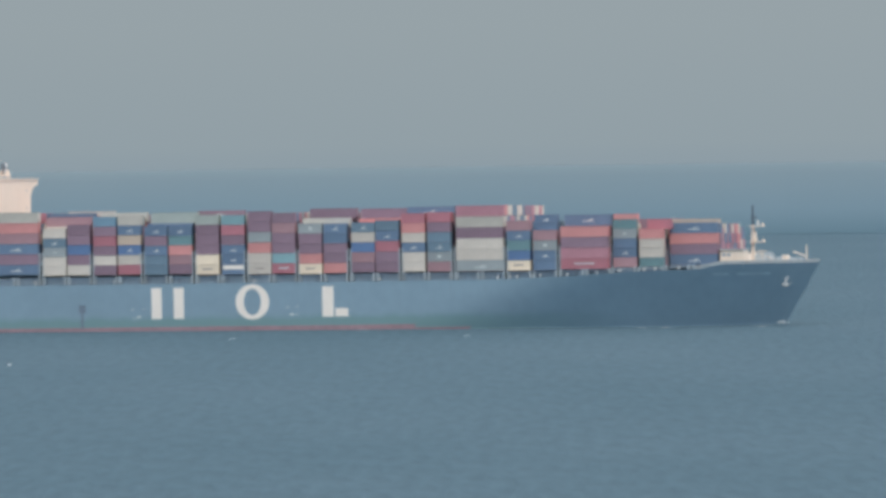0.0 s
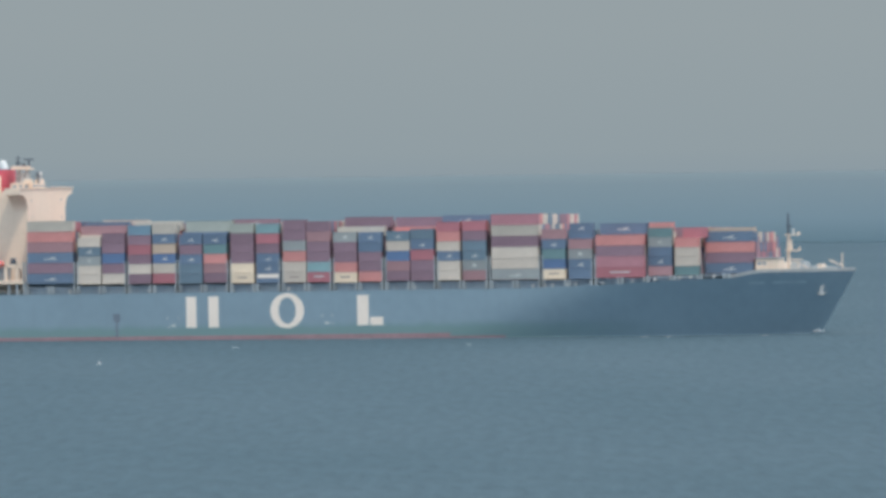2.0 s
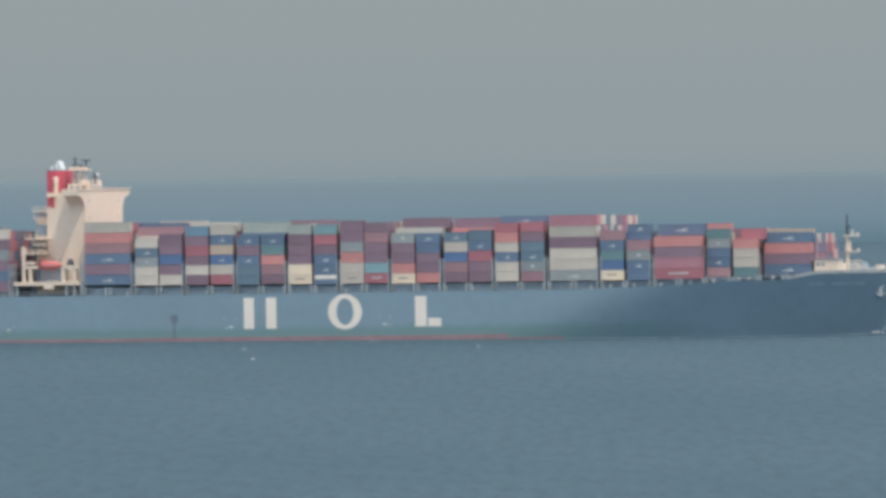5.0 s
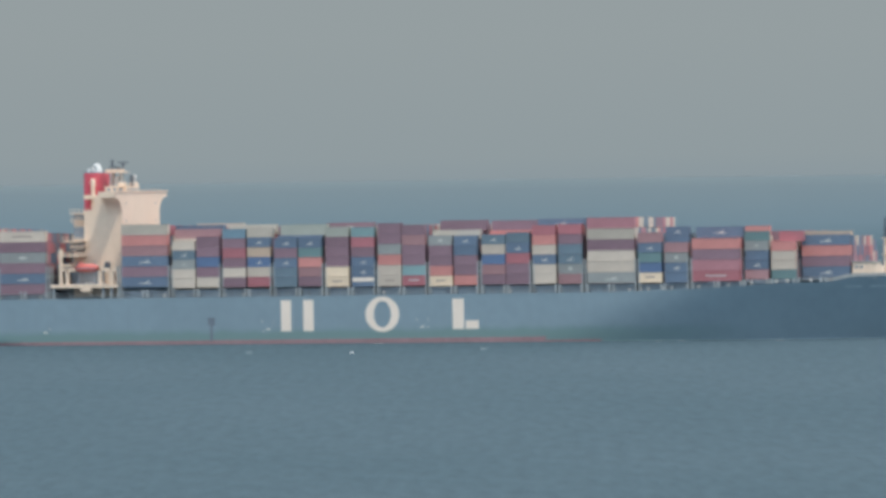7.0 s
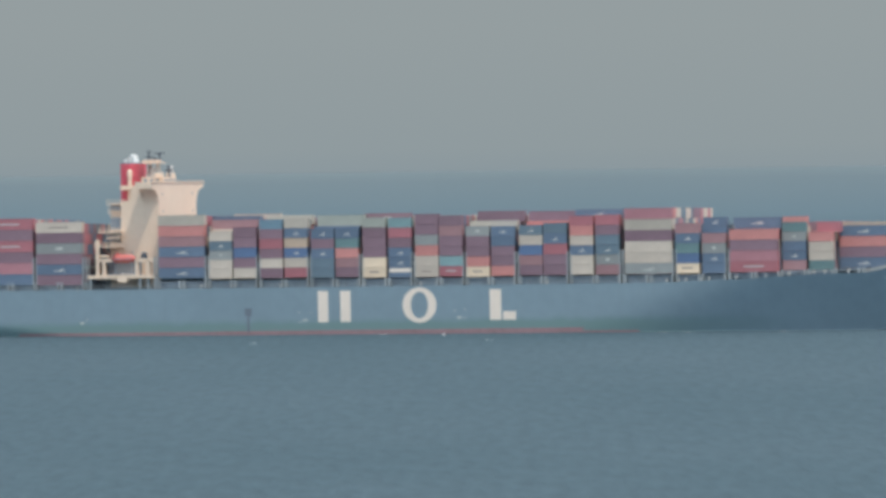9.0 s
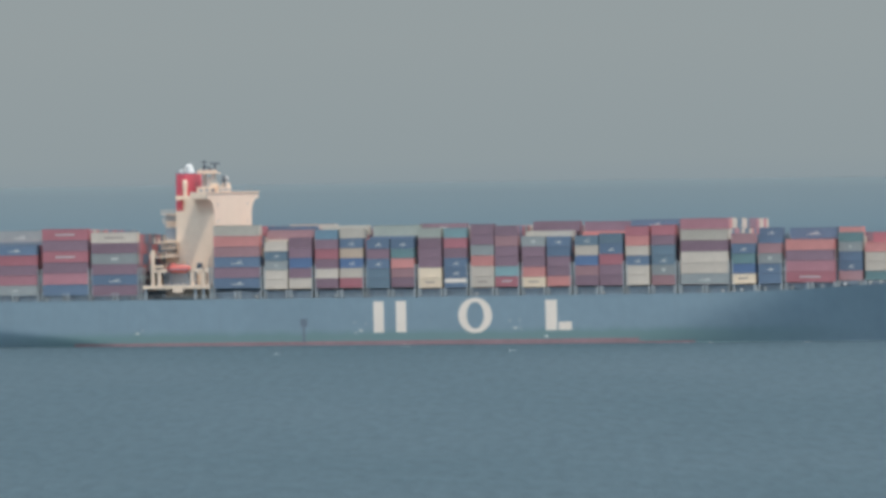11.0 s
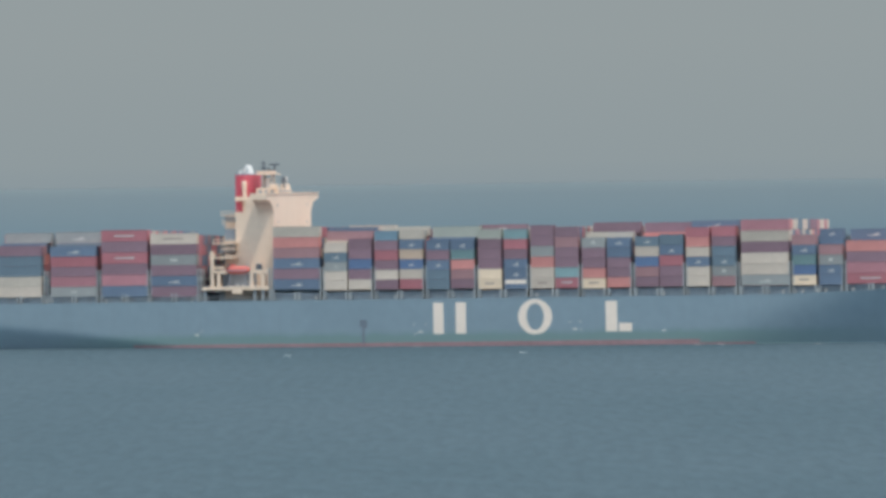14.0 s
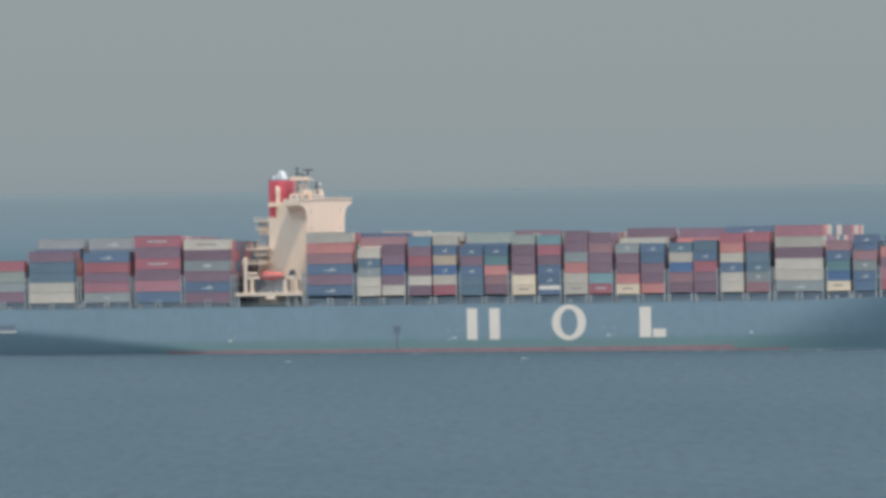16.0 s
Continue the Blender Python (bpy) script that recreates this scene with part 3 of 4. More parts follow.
# ---- hatch coamings and lashing bridges ----
BAYS = (("A", -153.8, 24.2, 8), ("B", -140.3, 29.8, 8), ("C", -125.5, 29.9, 8), ("D", -111.8, 30.3, 8), ("E", -98.6, 28.9, 8), ("F", -66.0, 30.4, 8),
        ("G", -52.4, 29.8, 8), ("H", -38.9, 29.8, 8), ("I", -25.4, 29.7, 8), ("J", -11.6, 29.8, 8), ("K", 1.95, 29.9, 8), ("L", 15.4, 29.8, 8),
        ("M", 29.2, 29.6, 8), ("N", 42.6, 29.8, 8), ("O", 56.55, 30.7, 8), ("P", 70.0, 26.8, 8), ("Q", 83.7, 26.9, 8), ("R", 97.0, 26.9, 7), ("S", 110.4, 24.5, 5))


FOOT = {"Q": 14.5, "R": 14.8, "S": 15.1}  # where the stacks stand on the rising foredeck


def deck_fittings():
    for name, u, top, rows in BAYS:
        hw = min(21.3, half_at(u + 6.3, sheer(u + 6.3)) - 1.3)
        foot = FOOT.get(name, 14.15)
        part("hatch_coaming", Build().box(u - 6.3, u + 6.3, -hw, hw, sheer(u + 6.3) - 0.3, foot - 0.4), M_DECK, ship)
        for side in (-1, 1):
            for du in (-6.2, -0.55, 0.55, 6.2):
                y = side * min(21.9, half_at(u + du, sheer(u + du)) - 0.7)
                part("pedestal", Build().box(u + du - 0.28, u + du + 0.28, y - 0.5, y + 0.5, sheer(u + du) - 0.06, max(foot, sheer(u + du) + 0.5)), M_GREY, ship)
            y = side * min(21.7, half_at(u + 6.4, sheer(u + 6.4)) - 1.0)
            part("hatch_girder", Build().box(u - 6.4, u + 6.4, y - 0.35, y + 0.35, foot - 0.65, foot - 0.25), M_DARK, ship)
    for (n0, u0, t0, r0), (n1, u1, t1, r1) in zip(BAYS, BAYS[1:]):
        if n0 == "E":
            spots = (u0 + 6.75, u1 - 6.75)
        else:
            spots = ((u0 + u1) / 2,)
        for u in spots:
            r = min(r0, r1)
            hw = 2.5 * r + 1.3 + (0.9 if r == 8 else 0)
            hw = min(hw, 22.2, half_at(u, sheer(u)) - 0.4)
            lb = part("lashing_bridge", Build().box(u - 0.3, u + 0.3, -hw, hw, 17.6, 18.0).box(u - 0.3, u + 0.3, -hw, hw, 20.2, 20.35), M_GREY, ship, "grey steel lashing bridge between bays")
            for y in (-hw, -hw + 2.6, hw - 2.6, hw):
                for dx in (-0.42, 0.42):
                    part("post", Build().box(u + dx - 0.16, u + dx + 0.16, y - 0.2, y + 0.2, sheer(u) - 0.06, 20.3), M_GREY, lb)
    # railing along the side deck
    rail = part("side_rail", Build().box(-170, 60, -22.75, -22.69, 13.1, 13.18).box(-170, 60, -22.75, -22.69, 12.6, 12.66), M_GREY, ship)
    for i in range(77):
        u = -170 + 3 * i
        part("stanchion", Build().box(u, u + 0.08, -22.76, -22.68, 12.0, 13.15), M_GREY, rail)
    for u in (-152, -133, -117, -94, -61, -40, -3, 30, 61, 64, 66, 70, 72, 79, 86.7, 92.5, 98.8, 101.5, 107.3):
        y, z = -min(21.8, half_at(u, sheer(u)) - 0.8), sheer(u)
        part("vent_head", Build().tube((u, y, z - 0.1), (u, y, z + 0.5), 0.25).ball((u, y, z + 0.6), 0.45, 0.45, 0.3), M_MARK, ship)


deck_fittings()


# ---- containers ----
MESHES = {}


def container_mesh(length, h):
    """One closed steel box: frame all round, its long sides sunk and corrugated."""
    key = ("body", length, h)
    if key in MESHES:
        return MESHES[key]
    x, y = length / 2, 1.22
    v = [(sx * x, sy * y, z) for z in (0, h) for sx, sy in ((-1, -1), (1, -1), (1, 1), (-1, 1))]
    f = [(0, 3, 2, 1), (4, 5, 6, 7), (1, 2, 6, 5), (3, 0, 4, 7)]
    n = int(length / 0.5) // 2 * 2
    for sy, (a, b, c, d) in ((-1, (0, 1, 5, 4)), (1, (3, 2, 6, 7))):
        k = len(v)
        for z in (0.17, h - 0.13):
            for i in range(n + 1):
                v.append((-x + 0.16 + (length - 0.32) * i / n, sy * (y - (0.03 if i % 2 else 0.075)), z))
        lo, hi = list(range(k, k + n + 1)), list(range(k + n + 1, k + 2 * n + 2))
        fs = [(a, b, *lo[::-1]), (d, *hi, c), (a, lo[0], hi[0], d), (b, c, hi[-1], lo[-1])]
        fs += [(lo[i], lo[i + 1], hi[i + 1], hi[i]) for i in range(n)]
        f += fs if sy < 0 else [q[::-1] for q in fs]
    b = Build().add(v, f)
    MESHES[key] = b.mesh("shipping_container")
    return MESHES[key]


def door_mesh(length, h, side):
    """One door leaf with its sunk panel, at the forward end."""
    key = ("door", length, h, side)
    if key not in MESHES:
        x = length / 2 + 0.035
        y0, y1 = (-1.12, -0.02) if side < 0 else (0.02, 1.12)
        z0, z1, e = 0.12, h - 0.1, 0.1
        v = [(x - 0.06, y0, z0), (x - 0.06, y1, z0), (x - 0.06, y1, z1), (x - 0.06, y0, z1), (x, y0, z0), (x, y1, z0), (x, y1, z1), (x, y0, z1),
             (x - 0.03, y0 + e, z0 + e), (x - 0.03, y1 - e, z0 + e), (x - 0.03, y1 - e, z1 - e), (x - 0.03, y0 + e, z1 - e)]
        f = [(0, 3, 2, 1), (0, 1, 5, 4), (1, 2, 6, 5), (2, 3, 7, 6), (3, 0, 4, 7), (4, 5, 9, 8), (5, 6, 10, 9), (6, 7, 11, 10), (7, 4, 8, 11), (8, 9, 10, 11)]
        MESHES[key] = Build().add(v, f).mesh("door")
    return MESHES[key]


def marking_mesh(length, style):
    """Plain bars in the place of a carrier's marking, on the starboard side."""
    key = ("mark", length, style)
    if key not in MESHES:
        b = Build()
        y0, y1 = -1.225, -1.15
        k = length / 12.19
        if style == 0:      # slanted wing shape and a low bar
            b.prism([(-1.5 * k, 1.0), (-0.3 * k, 1.05), (1.4 * k, 1.7), (0.7 * k, 1.05), (1.7 * k, 1.0), (1.7 * k, 0.8), (-1.5 * k, 0.8)], "y", y0, y1)
        elif style == 1:    # long bar
            b.box(-2.6 * k, 2.6 * k, y0, y1, 1.15, 1.5)
        elif style == 2:    # short block
            b.box(-0.9 * k, 1.0 * k, y0, y1, 0.95, 1.6)
        elif style == 4:    # bright band along the whole side
            b.box(-length / 2 + 0.25, length / 2 - 0.25, y0, y1 + 0.02, 1.25, 2.25)
        else:               # small block near the end
            b.box(-0.8 * k, 0.8 * k, y0, y1, 1.0, 1.35)
        me = b.mesh("marking")
        MESHES[key] = me
    return MESHES[key]


def slotted(ob, mat):
    if not ob.data.materials:
        ob.data.materials.append(None)
    ob.material_slots[0].link = "OBJECT"
    ob.material_slots[0].material = mat
    return ob


WORDS = {"red": "muted red", "maroon": "dull maroon", "rose": "pinkish-red", "brick": "brick-red", "orange": "muted orange", "navy": "dark navy", "blue": "mid-blue", "azure": "light blue",
         "slate": "dark slate-blue", "grey": "pale grey", "sage": "grey-green", "pale": "pale greenish", "white": "off-white", "cream": "cream", "tan": "tan", "teal": "teal", "green": "dark green"}
ROW_Y = 2.5
rnd = random.Random(7)
TAKEN = {}


def one_container(u, length, z, h, row, colour, mark):
    h = round(h, 2)
    ob = slotted(new("shipping_container", container_mesh(length, round(h - 0.04, 2))), CONTAINER[colour])
    size = "forty-foot" if length > 9 else "twenty-foot"
    tagged(ob, f"{WORDS[colour]} {size} steel shipping container stacked on deck", "shipping container", group="containers stacked on the ship")
    for side in (-1, 1):
        d = slotted(new("door", door_mesh(length, round(h - 0.04, 2), side)), CONTAINER[colour])
        d.parent = ob
    if mark:
        style = 0 if colour in ("navy", "slate") and mark == 1 else (1 if colour in ("white", "cream", "red", "rose") else rnd.choice((2, 3, 0)))
        m = slotted(new("marking", marking_mesh(length, style)), M_MARK_DARK if colour in ("white", "cream", "pale") else M_MARK)
        m.parent = ob
    aboard(ob, pose(u, -(21.2 - ROW_Y * row), z))
    return ob


def column(u, length, base, h, row, colours):
    """A stack of containers, its colours named from the top down; * marks one with a carrier's marking."""
    names = colours.split()[::-1]
    for i, c in enumerate(names):
        one_container(u, length, base + i * h, h, row, c.rstrip("*!"), int(c.endswith("*")))
        if c.endswith("!"):
            m = slotted(new("marking", marking_mesh(length, 4)), M_EMBLEM)
            m.parent = CARRIED[-1][0]
    for b in BAYS:
        if abs(u - b[1]) < 7:
            TAKEN.setdefault((b[0], row), []).append((u - length / 2, u + length / 2, base, base + h * len(names)))


# bay A
column(-153.80, 12.19, 14.10, 2.64, 0, 'red sage grey maroon')
# bay B
column(-140.28, 12.19, 13.79, 2.63, 0, 'maroon slate slate pale white')
# bay C
column(-125.53, 12.19, 13.76, 2.56, 0, 'navy* red maroon rose grey*')
# bay D
column(-111.77, 12.19, 13.59, 2.83, 0, 'red* maroon red* maroon rose navy')
# bay E
column(-98.64, 12.19, 13.43, 2.68, 0, 'white* maroon grey* maroon navy* maroon')
# bay F
column(-65.99, 12.19, 14.89, 2.65, 0, 'pale orange brick navy* maroon navy*')
# bay G
column(-55.57, 6.06, 14.62, 2.37, 0, 'white slate* grey* white white')
column(-49.14, 6.06, 14.68, 2.57, 0, 'maroon maroon blue maroon white')
# bay H
column(-42.19, 6.06, 14.60, 2.47, 0, 'azure maroon red maroon white maroon')
column(-35.64, 6.06, 14.66, 2.50, 0, 'pale navy* tan blue* white red')
# bay I
column(-28.62, 6.06, 14.43, 2.48, 0, 'navy* maroon navy* slate slate')
column(-22.17, 6.06, 14.63, 2.42, 0, 'navy* green orange brick maroon')
# bay J
column(-14.98, 6.06, 14.40, 2.52, 0, 'sage maroon maroon maroon cream cream*')
column(-8.23, 6.06, 14.32, 2.51, 0, 'teal red maroon navy* navy* navy!')
# bay K
column(-1.21, 6.06, 14.37, 2.65, 0, 'maroon maroon grey orange white white*')
column(5.12, 6.06, 14.44, 2.55, 0, 'maroon brick maroon maroon teal red*')
# bay L
column(12.15, 6.06, 14.21, 2.55, 0, 'grey* maroon maroon orange cream*')
column(18.69, 6.06, 14.41, 2.49, 0, 'navy* navy maroon maroon orange')
# bay M
column(26.02, 6.06, 14.46, 2.52, 0, 'slate* white blue brick maroon')
column(32.32, 6.06, 14.38, 2.63, 0, 'slate navy* red maroon maroon')
# bay N
column(39.21, 6.06, 14.44, 2.45, 0, 'red orange white navy* white white')
column(45.93, 6.06, 14.35, 2.50, 0, 'red maroon slate slate* grey* brick')
# bay O
column(56.55, 12.19, 14.36, 2.75, 0, 'rose pale maroon white white grey*')
# bay P
column(66.60, 6.06, 14.37, 2.51, 0, 'brick navy* green blue cream*')
column(73.47, 6.06, 14.27, 2.53, 0, 'brick grey* navy* navy')
# bay Q
column(83.67, 12.19, 14.52, 2.69, 0, 'orange maroon rose red*')
# bay R
column(93.54, 6.06, 14.85, 2.40, 1, 'green grey* navy navy* brick')
column(100.38, 6.06, 14.80, 2.36, 1, 'orange white white green')
# bay S
column(110.15, 12.19, 15.12, 2.65, 3, 'navy* orange maroon navy*')
# higher stacks just inboard
column(-139.18, 12.19, 27.57, 2.60, 2, 'grey')
column(-125.55, 12.19, 27.38, 2.89, 2, 'grey*')
column(-52.40, 12.19, 27.09, 2.40, 1, 'brick')
column(-53.20, 12.19, 27.75, 2.60, 3, 'navy*')
column(-38.60, 12.19, 27.95, 2.40, 2, 'pale')
column(-49.50, 12.19, 28.35, 2.40, 5, 'white')
column(-24.40, 12.19, 27.50, 2.75, 1, 'sage')
column(-12.83, 12.19, 27.97, 2.56, 2, 'maroon*')
column(15.72, 12.19, 25.75, 2.55, 1, 'pale')
column(16.31, 12.19, 28.10, 2.56, 3, 'maroon')
column(29.76, 12.19, 27.91, 2.55, 3, 'maroon')
column(42.59, 12.19, 28.32, 2.41, 2, 'navy*')
column(72.58, 6.06, 23.45, 2.42, 2, 'navy* navy')
column(83.52, 12.19, 25.55, 2.56, 2, 'navy*')
column(93.21, 6.06, 25.75, 2.42, 2, 'orange')
column(101.89, 6.06, 24.19, 2.56, 2, 'red')
column(109.40, 12.19, 24.10, 2.45, 5, 'tan')
# forward ends of the highest tier before the step down
for r, c in enumerate("orange white white slate slate white white slate maroon maroon maroon rose white white red white".split()):
    column(56.55, 12.19, 28.25 - 0.03 * r, 2.60, r + 1, c)
for r, c in enumerate("red red navy red maroon slate grey red".split()):
    column(-65.99, 12.19, 27.95 - 0.03 * r, 2.60, r + 1, c)
for r, c in enumerate("red/red/rose/maroon maroon/red/navy/red navy/maroon/navy/maroon maroon/navy/red/navy slate/red/maroon/navy maroon/red/navy/maroon".split()):
    column(-98.64, 12.19, 18.55 - 0.03 * r, 2.62, r + 1, c.replace("/", " "))
for r, c in enumerate("navy/maroon/maroon - white/navy/maroon navy/maroon/red maroon/navy/maroon white/red/maroon red/maroon/navy orange/red/maroon white/orange/red".split()):
    if c != "-":
        column(110.40, 12.19, 18.00 - 0.03 * r, 2.45, r + 4, c.replace("/", " "))


def inner_containers():
    """All the stacks inboard of those above, in one mesh."""
    b = Build()
    rn = random.Random(11)
    for name, u, top, rows in BAYS:
        first = 8 - rows
        foot = FOOT.get(name, 14.15)
        outer = min([t[3] for t in TAKEN.get((name, first), [])] or [top])
        for row in range(17):
            y = 21.2 - ROW_Y * row
            if abs(y) > 2.5 * rows + 1.5:
                continue
            taken = TAKEN.get((name, row), [])
            if row == first or any(t[2] < 16 for t in taken):
                continue
            halves = ((u - 6.09, u + 6.09),) if not any(t[1] - t[0] < 9 for t in taken) else ((u - 6.5, u - 0.4), (u + 0.0, u + 6.1))
            for x0, x1 in halves:
                roof = top - 0.03 * (row - first) if row > first + 2 else min(top, outer) - 0.03
                for t in taken:
                    if t[1] > x0 + 1 and t[0] < x1 - 1:
                        roof = t[2] - 0.02
                n = max(1, round((roof - foot) / 2.6))
                h = (roof - foot) / n
                for i in range(n):
                    z = foot + i * h
                    j = rn.uniform(-0.05, 0.05)
                    b.box(x0 + 0.03 + j, x1 - 0.03 + j, -y - 1.2, -y + 1.2, z, z + h - 0.05)
    me = mesh_from("inner_containers", b.v, b.f)
    m = bpy.data.materials.new("inner_container_paint")
    m.use_nodes = True
    nt = m.node_tree
    g = nt.nodes.new("ShaderNodeNewGeometry")
    ramp = nt.nodes.new("ShaderNodeValToRGB")
    ramp.color_ramp.interpolation = "CONSTANT"
    names = "maroon navy red white slate maroon orange grey navy rose white brick".split()
    els = ramp.color_ramp.elements
    els[0].color, els[0].position = (*PAINT[names[0]], 1), 0
    els[1].color, els[1].position = (*PAINT[names[1]], 1), 1 / len(names)
    for i in range(2, len(names)):
        e = els.new(i / len(names))
        e.color = (*PAINT[names[i]], 1)
    nt.links.new(g.outputs["Random Per Island"], ramp.inputs[0])
    nt.links.new(ramp.outputs[0], nt.nodes["Principled BSDF"].inputs["Base Color"])
    nt.nodes["Principled BSDF"].inputs["Roughness"].default_value = 0.6
    me.materials.append(m)
    ob = tagged(new("inner_containers", me), "mixed red, navy, white and grey containers filling the inner rows", "containers", kind="stuff")
    aboard(ob, Matrix.Identity(4))


inner_containers()


# ---- foredeck ----
def foredeck():
    before = set(ship.children)
    fh = part("forecastle_house", Build().box(117.8, 123.7, -14.4, -7.5, 14.6, 18.7, 0.06), M_WHITE, ship, "cream store house on the forecastle")
    for x in (118.4, 119.7):
        part("house_window", Build().box(x, x + 0.8, -14.42, -14.25, 17.1, 17.8), M_DARK, fh)
    part("house_roof", Build().box(117.6, 123.9, -14.6, -7.4, 18.7, 18.85), M_GREY, fh)
    part("breakwater", Build().prism([(119.5, 13.9), (121.5, 13.9), (120.5, 17.5), (119.9, 17.5)], "y", -4.4, 15.0), M_WHITE, ship)
    fm = part("foremast", Build().tube((123.1, 0, 14.5), (123.1, 0, 24.6), 0.55, 0.4).tube((123.1, 0, 24.6), (123.1, 0, 29.6), 0.3, 0.15), M_WHITE, ship, "slender foremast with platforms and a dark topmast")
    part("topmast", Build().tube((123.1, 0, 24.5), (123.1, 0, 29.8), 0.38, 0.22).box(122.6, 124.2, -0.3, 0.3, 26.5, 26.8), M_MAST, fm, "dark topmast")
    part("mast_platform", Build().box(122.2, 125.9, -1.1, 1.1, 24.3, 24.55).box(125.7, 125.8, -1.1, 1.1, 24.55, 25.2), M_WHITE, fm)
    part("mast_platform", Build().box(122.4, 126.0, -1.0, 1.0, 20.3, 20.55).box(125.85, 125.95, -1.0, 1.0, 20.55, 21.2), M_WHITE, fm)
    part("mast_lamp", Build().box(122.9, 124.0, -0.7, 0.7, 20.6, 23.2, 0.1), M_WHITE, fm)
    part("mast_lamp", Build().tube((124.4, 0, 24.6), (124.4, 0, 26.0), 0.3), M_MARK, fm)
    for side in (-1, 1):
        w = part("windlass", Build().tube((126.0, side * 5.5, 16.5), (126.0, side * 2.2, 16.5), 1.0, 1.0, 14).box(125.0, 127.2, side * 3.8 - 0.5, side * 3.8 + 0.5, 14.8, 17.6, 0.1), M_GREY, ship, "grey anchor windlass")
        part("brake_wheel", Build().tube((126.0, side * 5.6, 16.5), (126.0, side * 5.9, 16.5), 1.25, 1.25, 14), M_MARK, w)
        part("chain_stopper", Build().box(129.2, 130.6, side * 3.0 - 0.5, side * 3.0 + 0.5, 15.0, 16.6, 0.15), M_GREY, ship)
        for x, y in ((128.2, 7.5), (131.2, 5.6), (134.0, 3.6)):
            bo = part("bollard", Build().box(x - 0.9, x + 0.9, side * y - 0.4, side * y + 0.4, 15.0, 15.3), M_GREY, ship)
            for dx in (-0.5, 0.5):
                part("bollard_post", Build().tube((x + dx, side * y, 15.3), (x + dx, side * y, 16.4), 0.25), M_MARK, bo)
    part("deck_winch", Build().tube((131.6, -2.0, 16.3), (131.6, 1.8, 16.3), 0.7, 0.7, 12).box(131.0, 132.4, -2.4, -2.0, 14.9, 17.0), M_WHITE, ship)
    part("mooring_deck", Build().box(118, 132, -5.2, 5.2, 14.6, 15.3), M_DECK, ship)
    part("stair_rail", Build().tube((126.2, -8.0, 17.9), (130.6, -6.6, 15.6), 0.12).tube((124.4, -8.0, 18.2), (128.6, -8.0, 18.2), 0.12).tube((127.4, -8.0, 14.8), (127.4, -8.0, 18.2), 0.12), M_WHITE, ship)
    js = part("jackstaff", Build().tube((136.9, 0, 15.0), (136.9, 0, 19.6), 0.22, 0.14), M_WHITE, ship, "white jackstaff at the bow")
    part("stay_boom", Build().tube((136.8, 0, 16.6), (133.4, 0, 17.9), 0.16), M_WHITE, js)
    # anchors in their pockets
    for side, x, low, paint, words in ((-1, 132.7, 9.3, M_MARK, "pale stowed anchor"), (1, 135.5, 8.6, M_HULL, "blue-painted anchor on a bolster by the stem")):
        y = side * (half_at(x - 1.0, low + 1.5) + 0.15)
        a = part("anchor", Build().box(x - 0.2, x + 0.2, y - 0.35, y + 0.35, low + 0.3, low + 2.1).prism([(x - 1.1, low + 0.9), (x - 0.6, low), (x + 0.6, low), (x + 1.3, low + 0.9), (x + 0.6, low + 0.5), (x - 0.6, low + 0.5)], "y", y - 0.45, y + 0.45), paint, ship, words)
        part("hawse_pocket", Build().tube((x, y - side * 0.6, low + 2.2), (x, y + side * 0.1, low + 2.2), 0.75, 0.75, 14), M_GREY if side < 0 else M_HULL, a)
    # pale name bars along the bow flare, unreadable
    for x0, x1 in ((115.5, 119.2), (121.0, 128.5)):
        b = Build()
        ring = [(x, -half_at(x, z) + off, z) for z in (12.3, 12.9) for x, off in ((x0, -0.22), (x1, -0.22), (x1, 0.15), (x0, 0.15))]
        part("name_bar", b.add(ring, BOX_FACES), M_NAME, ship, "faint grey name lettering bar").location.x += 1.0
    part("anchor_bolster", Build().ball((135.4, 0.4, 8.7), 1.15, 1.2, 0.5), M_HULL, ship, "blue rounded bolster on the stem")
    for ob in ship.children:
        if ob not in before:
            ob.location.x -= 1.0


foredeck()


# ---- foam at the stem and a few flecks along the waterline, carried with the ship's wave ----
def bow_wave():
    rn = random.Random(5)
    b = Build()
    for i in range(7):
        x = 130.9 - 2.2 * rn.random() ** 1.5
        y = -(half_at(x, 0.1) + 0.05 + 0.5 * rn.random())
        b.ball((x, y, 0.1), 0.15 + 0.25 * rn.random(), 0.15 + 0.15 * rn.random(), 0.08 + 0.4 * rn.random(), 7, 5)
    me = b.mesh("bow_wave", smooth=True)
    me.materials.append(M_FOAM)
    ob = tagged(new("bow_wave", me), "small white foam curling at the ship's stem", "foam", kind="stuff")
    aboard(ob, Matrix.Identity(4))


bow_wave()


def foam_flecks():
    rn = random.Random(9)
    b = Build()
    for cx, cy in ((-44.9, 2332.0), (11.9, 2334.0), (86.0, 2397.5), (56.0, 2404.0), (61.5, 2402.0), (-14.2, 2420.0)):
        for i in range(5):
            b.ball((cx + rn.uniform(-0.9, 0.9), cy + rn.uniform(-0.6, 0.6), 0.0), 0.16 + 0.16 * rn.random(), 0.18, 0.05 + 0.07 * rn.random(), 7, 4)
    me = b.mesh("foam_flecks", smooth=True)
    me.materials.append(M_FOAM)
    return tagged(new("foam_flecks", me), "scattered small white flecks of foam on the sea", "foam", kind="stuff")


flecks = foam_flecks()


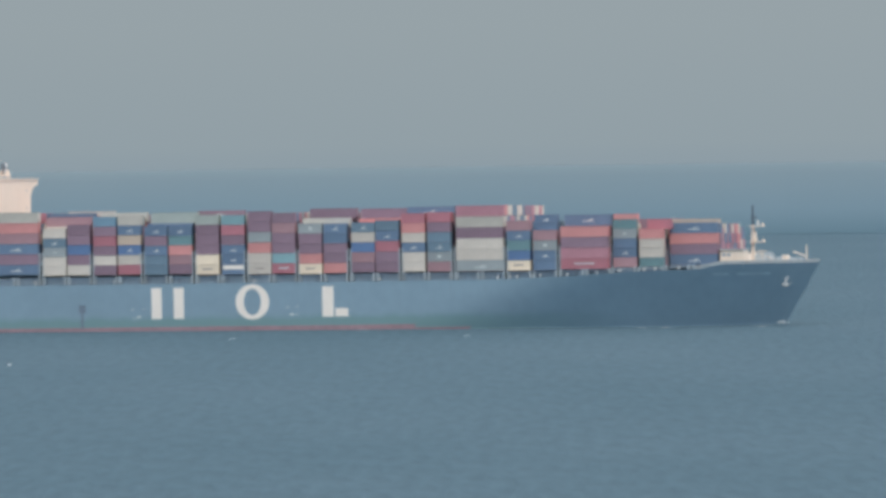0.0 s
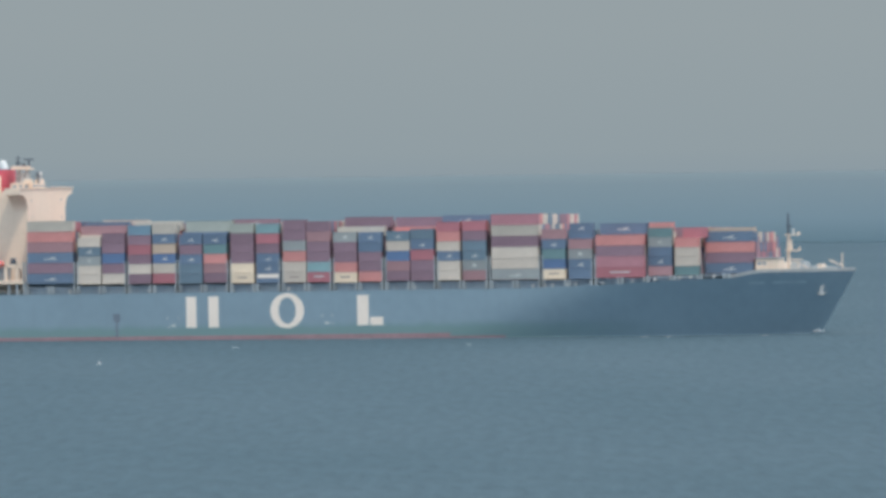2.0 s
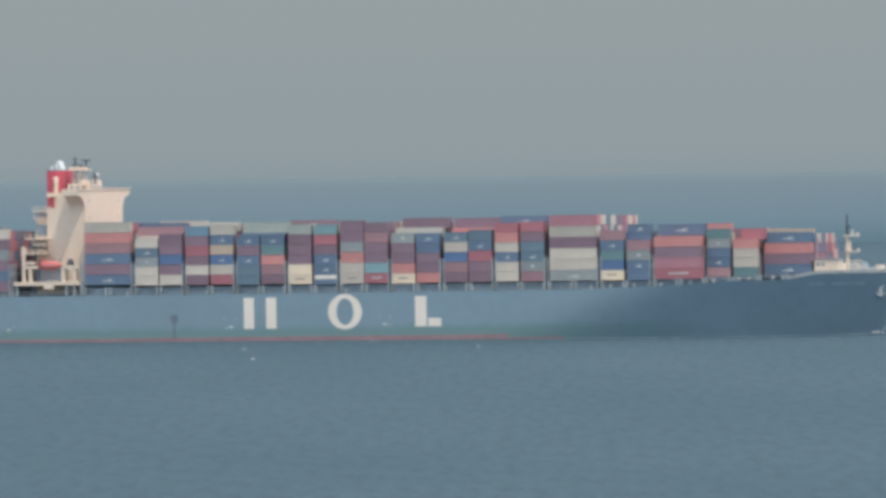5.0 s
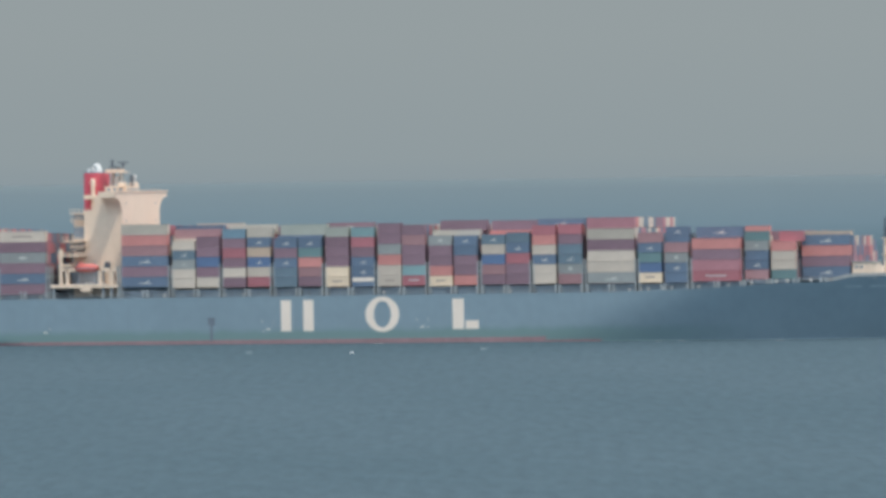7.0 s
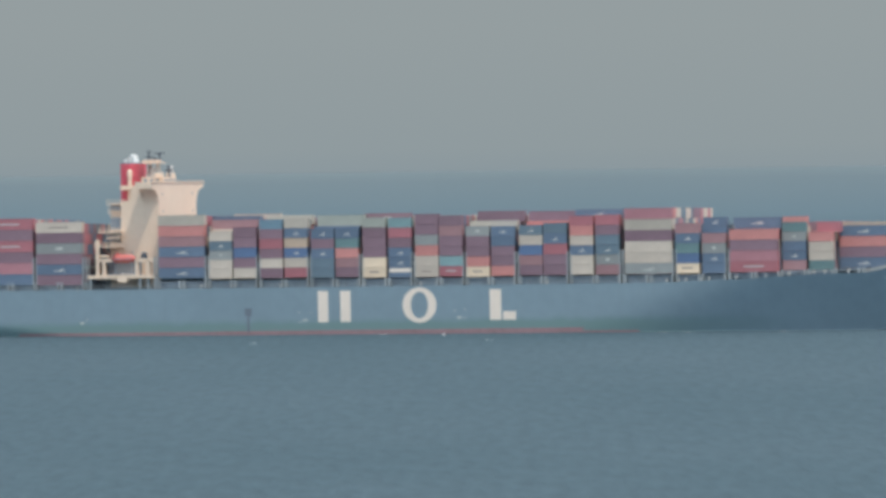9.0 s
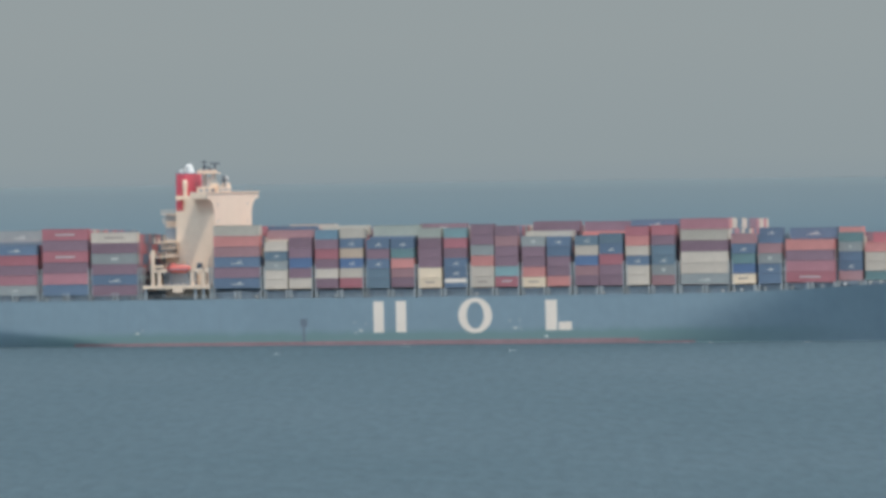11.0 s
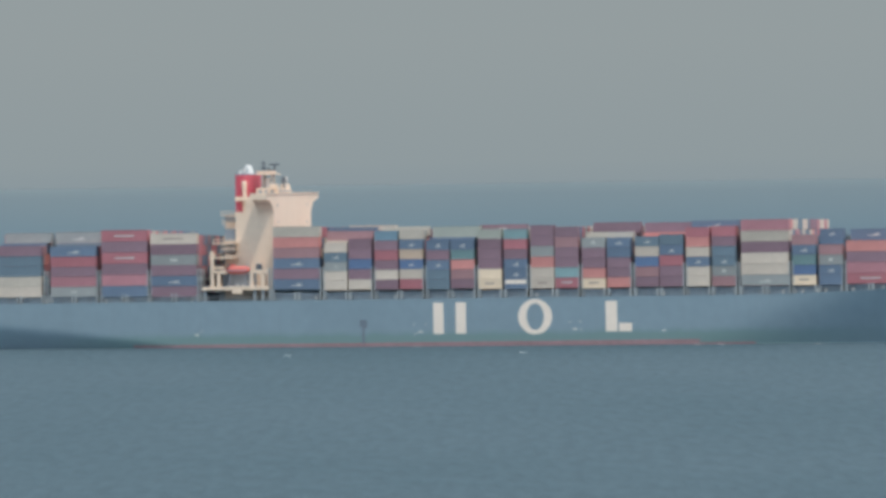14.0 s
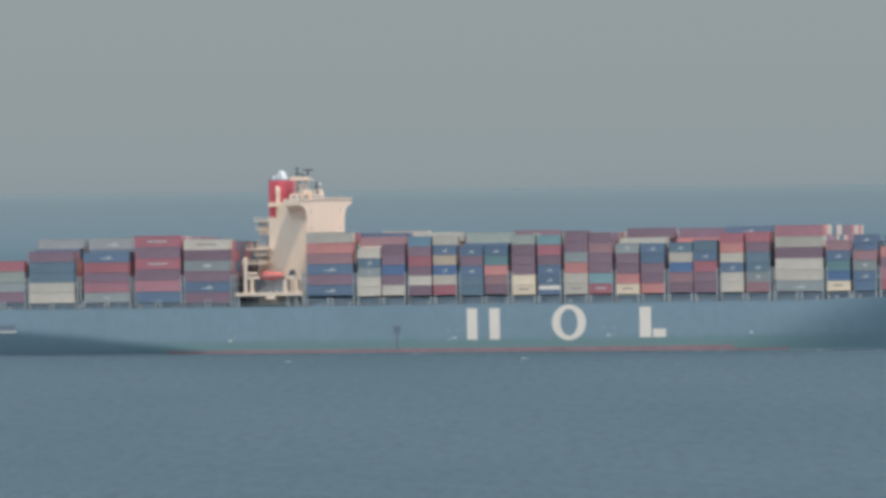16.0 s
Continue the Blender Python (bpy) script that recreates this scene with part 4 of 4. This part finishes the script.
# ---- a gull that flies across, ahead of the ship ----
def gull():
    n, k = 10, 10
    v, f = [], []
    for i in range(n + 1):
        s = i / n
        r = 0.02 + 0.11 * math.sin(math.pi * min(1, s * 0.95 + 0.03)) ** 0.8
        for j in range(k):
            a = 2 * math.pi * j / k
            v.append((0.36 - 0.72 * s, r * math.cos(a), r * math.sin(a) + 0.03 * (1 - s)))
    for i in range(n):
        for j in range(k):
            f.append((i * k + j, (i + 1) * k + j, (i + 1) * k + (j + 1) % k, i * k + (j + 1) % k))
    f += [tuple(range(k)), tuple(range(n * k + k - 1, n * k - 1, -1))]
    me = Build().add(v, f).mesh("gull", smooth=True)
    me.materials.append(M_FEATHER)
    ob = tagged(new("gull", me), "white gull flying low over the sea", "bird")
    part("beak", Build().tube((0.35, 0, 0.02), (0.47, 0, 0.0), 0.025, 0.006), M_FUNNEL, ob)
    part("tail", Build().prism([(-0.3, -0.04), (-0.3, 0.04), (-0.52, 0.11), (-0.52, -0.11)], "z", -0.01, 0.015), M_FEATHER, ob)
    wings = []
    for side in (-1, 1):
        o = [(0.14, 0.0), (0.17, side * 0.32), (0.02, side * 0.74), (-0.05, side * 0.70), (-0.05, side * 0.34), (-0.12, 0.0)]
        wings.append((side, part("wing", Build().prism(o, "z", -0.012, 0.016), M_FEATHER_GREY, ob, "pale grey wing")))
    return ob, wings


gull_ob, gull_wings = gull()
GULL = [(0.0, -87.2, 3.9), (1.5, -73.3, 5.4), (3.5, -53.0, 5.9), (7.0, -17.3, 8.1), (9.0, 1.5, 9.7), (12.5, 30.7, 11.9), (14.5, 46.5, 12.5), (16.0, 60.9, 13.0)]


# ---- what moves ----
def motions():
    for ob, local in CARRIED:
        walk(ob, [(0.0, ship_pose(0.0) @ local), (16.0, ship_pose(16.0) @ local)])
    # the ripples drift slowly along the sea's limit
    d = Vector((0.817, -0.577, 0)) * 1.2
    walk(water, [(0.0, pose(-8 * d.x, -8 * d.y, 0)), (16.0, pose(8 * d.x, 8 * d.y, 0))])
    walk(flecks, [(0.0, pose(-8 * d.x, -8 * d.y, 0)), (16.0, pose(8 * d.x, 8 * d.y, 0))])
    walk(gull_ob, [(t, pose(x, 1900, z, 0, 0, -4)) for t, x, z in GULL])
    for side, wing in gull_wings:
        walk(wing, [(0.2 * i, pose(0, side * 0.06, 0.05, side * (12 + 22 * math.sin(0.2 * i * 2 * math.pi * 1.1)))) for i in range(81)])


motions()
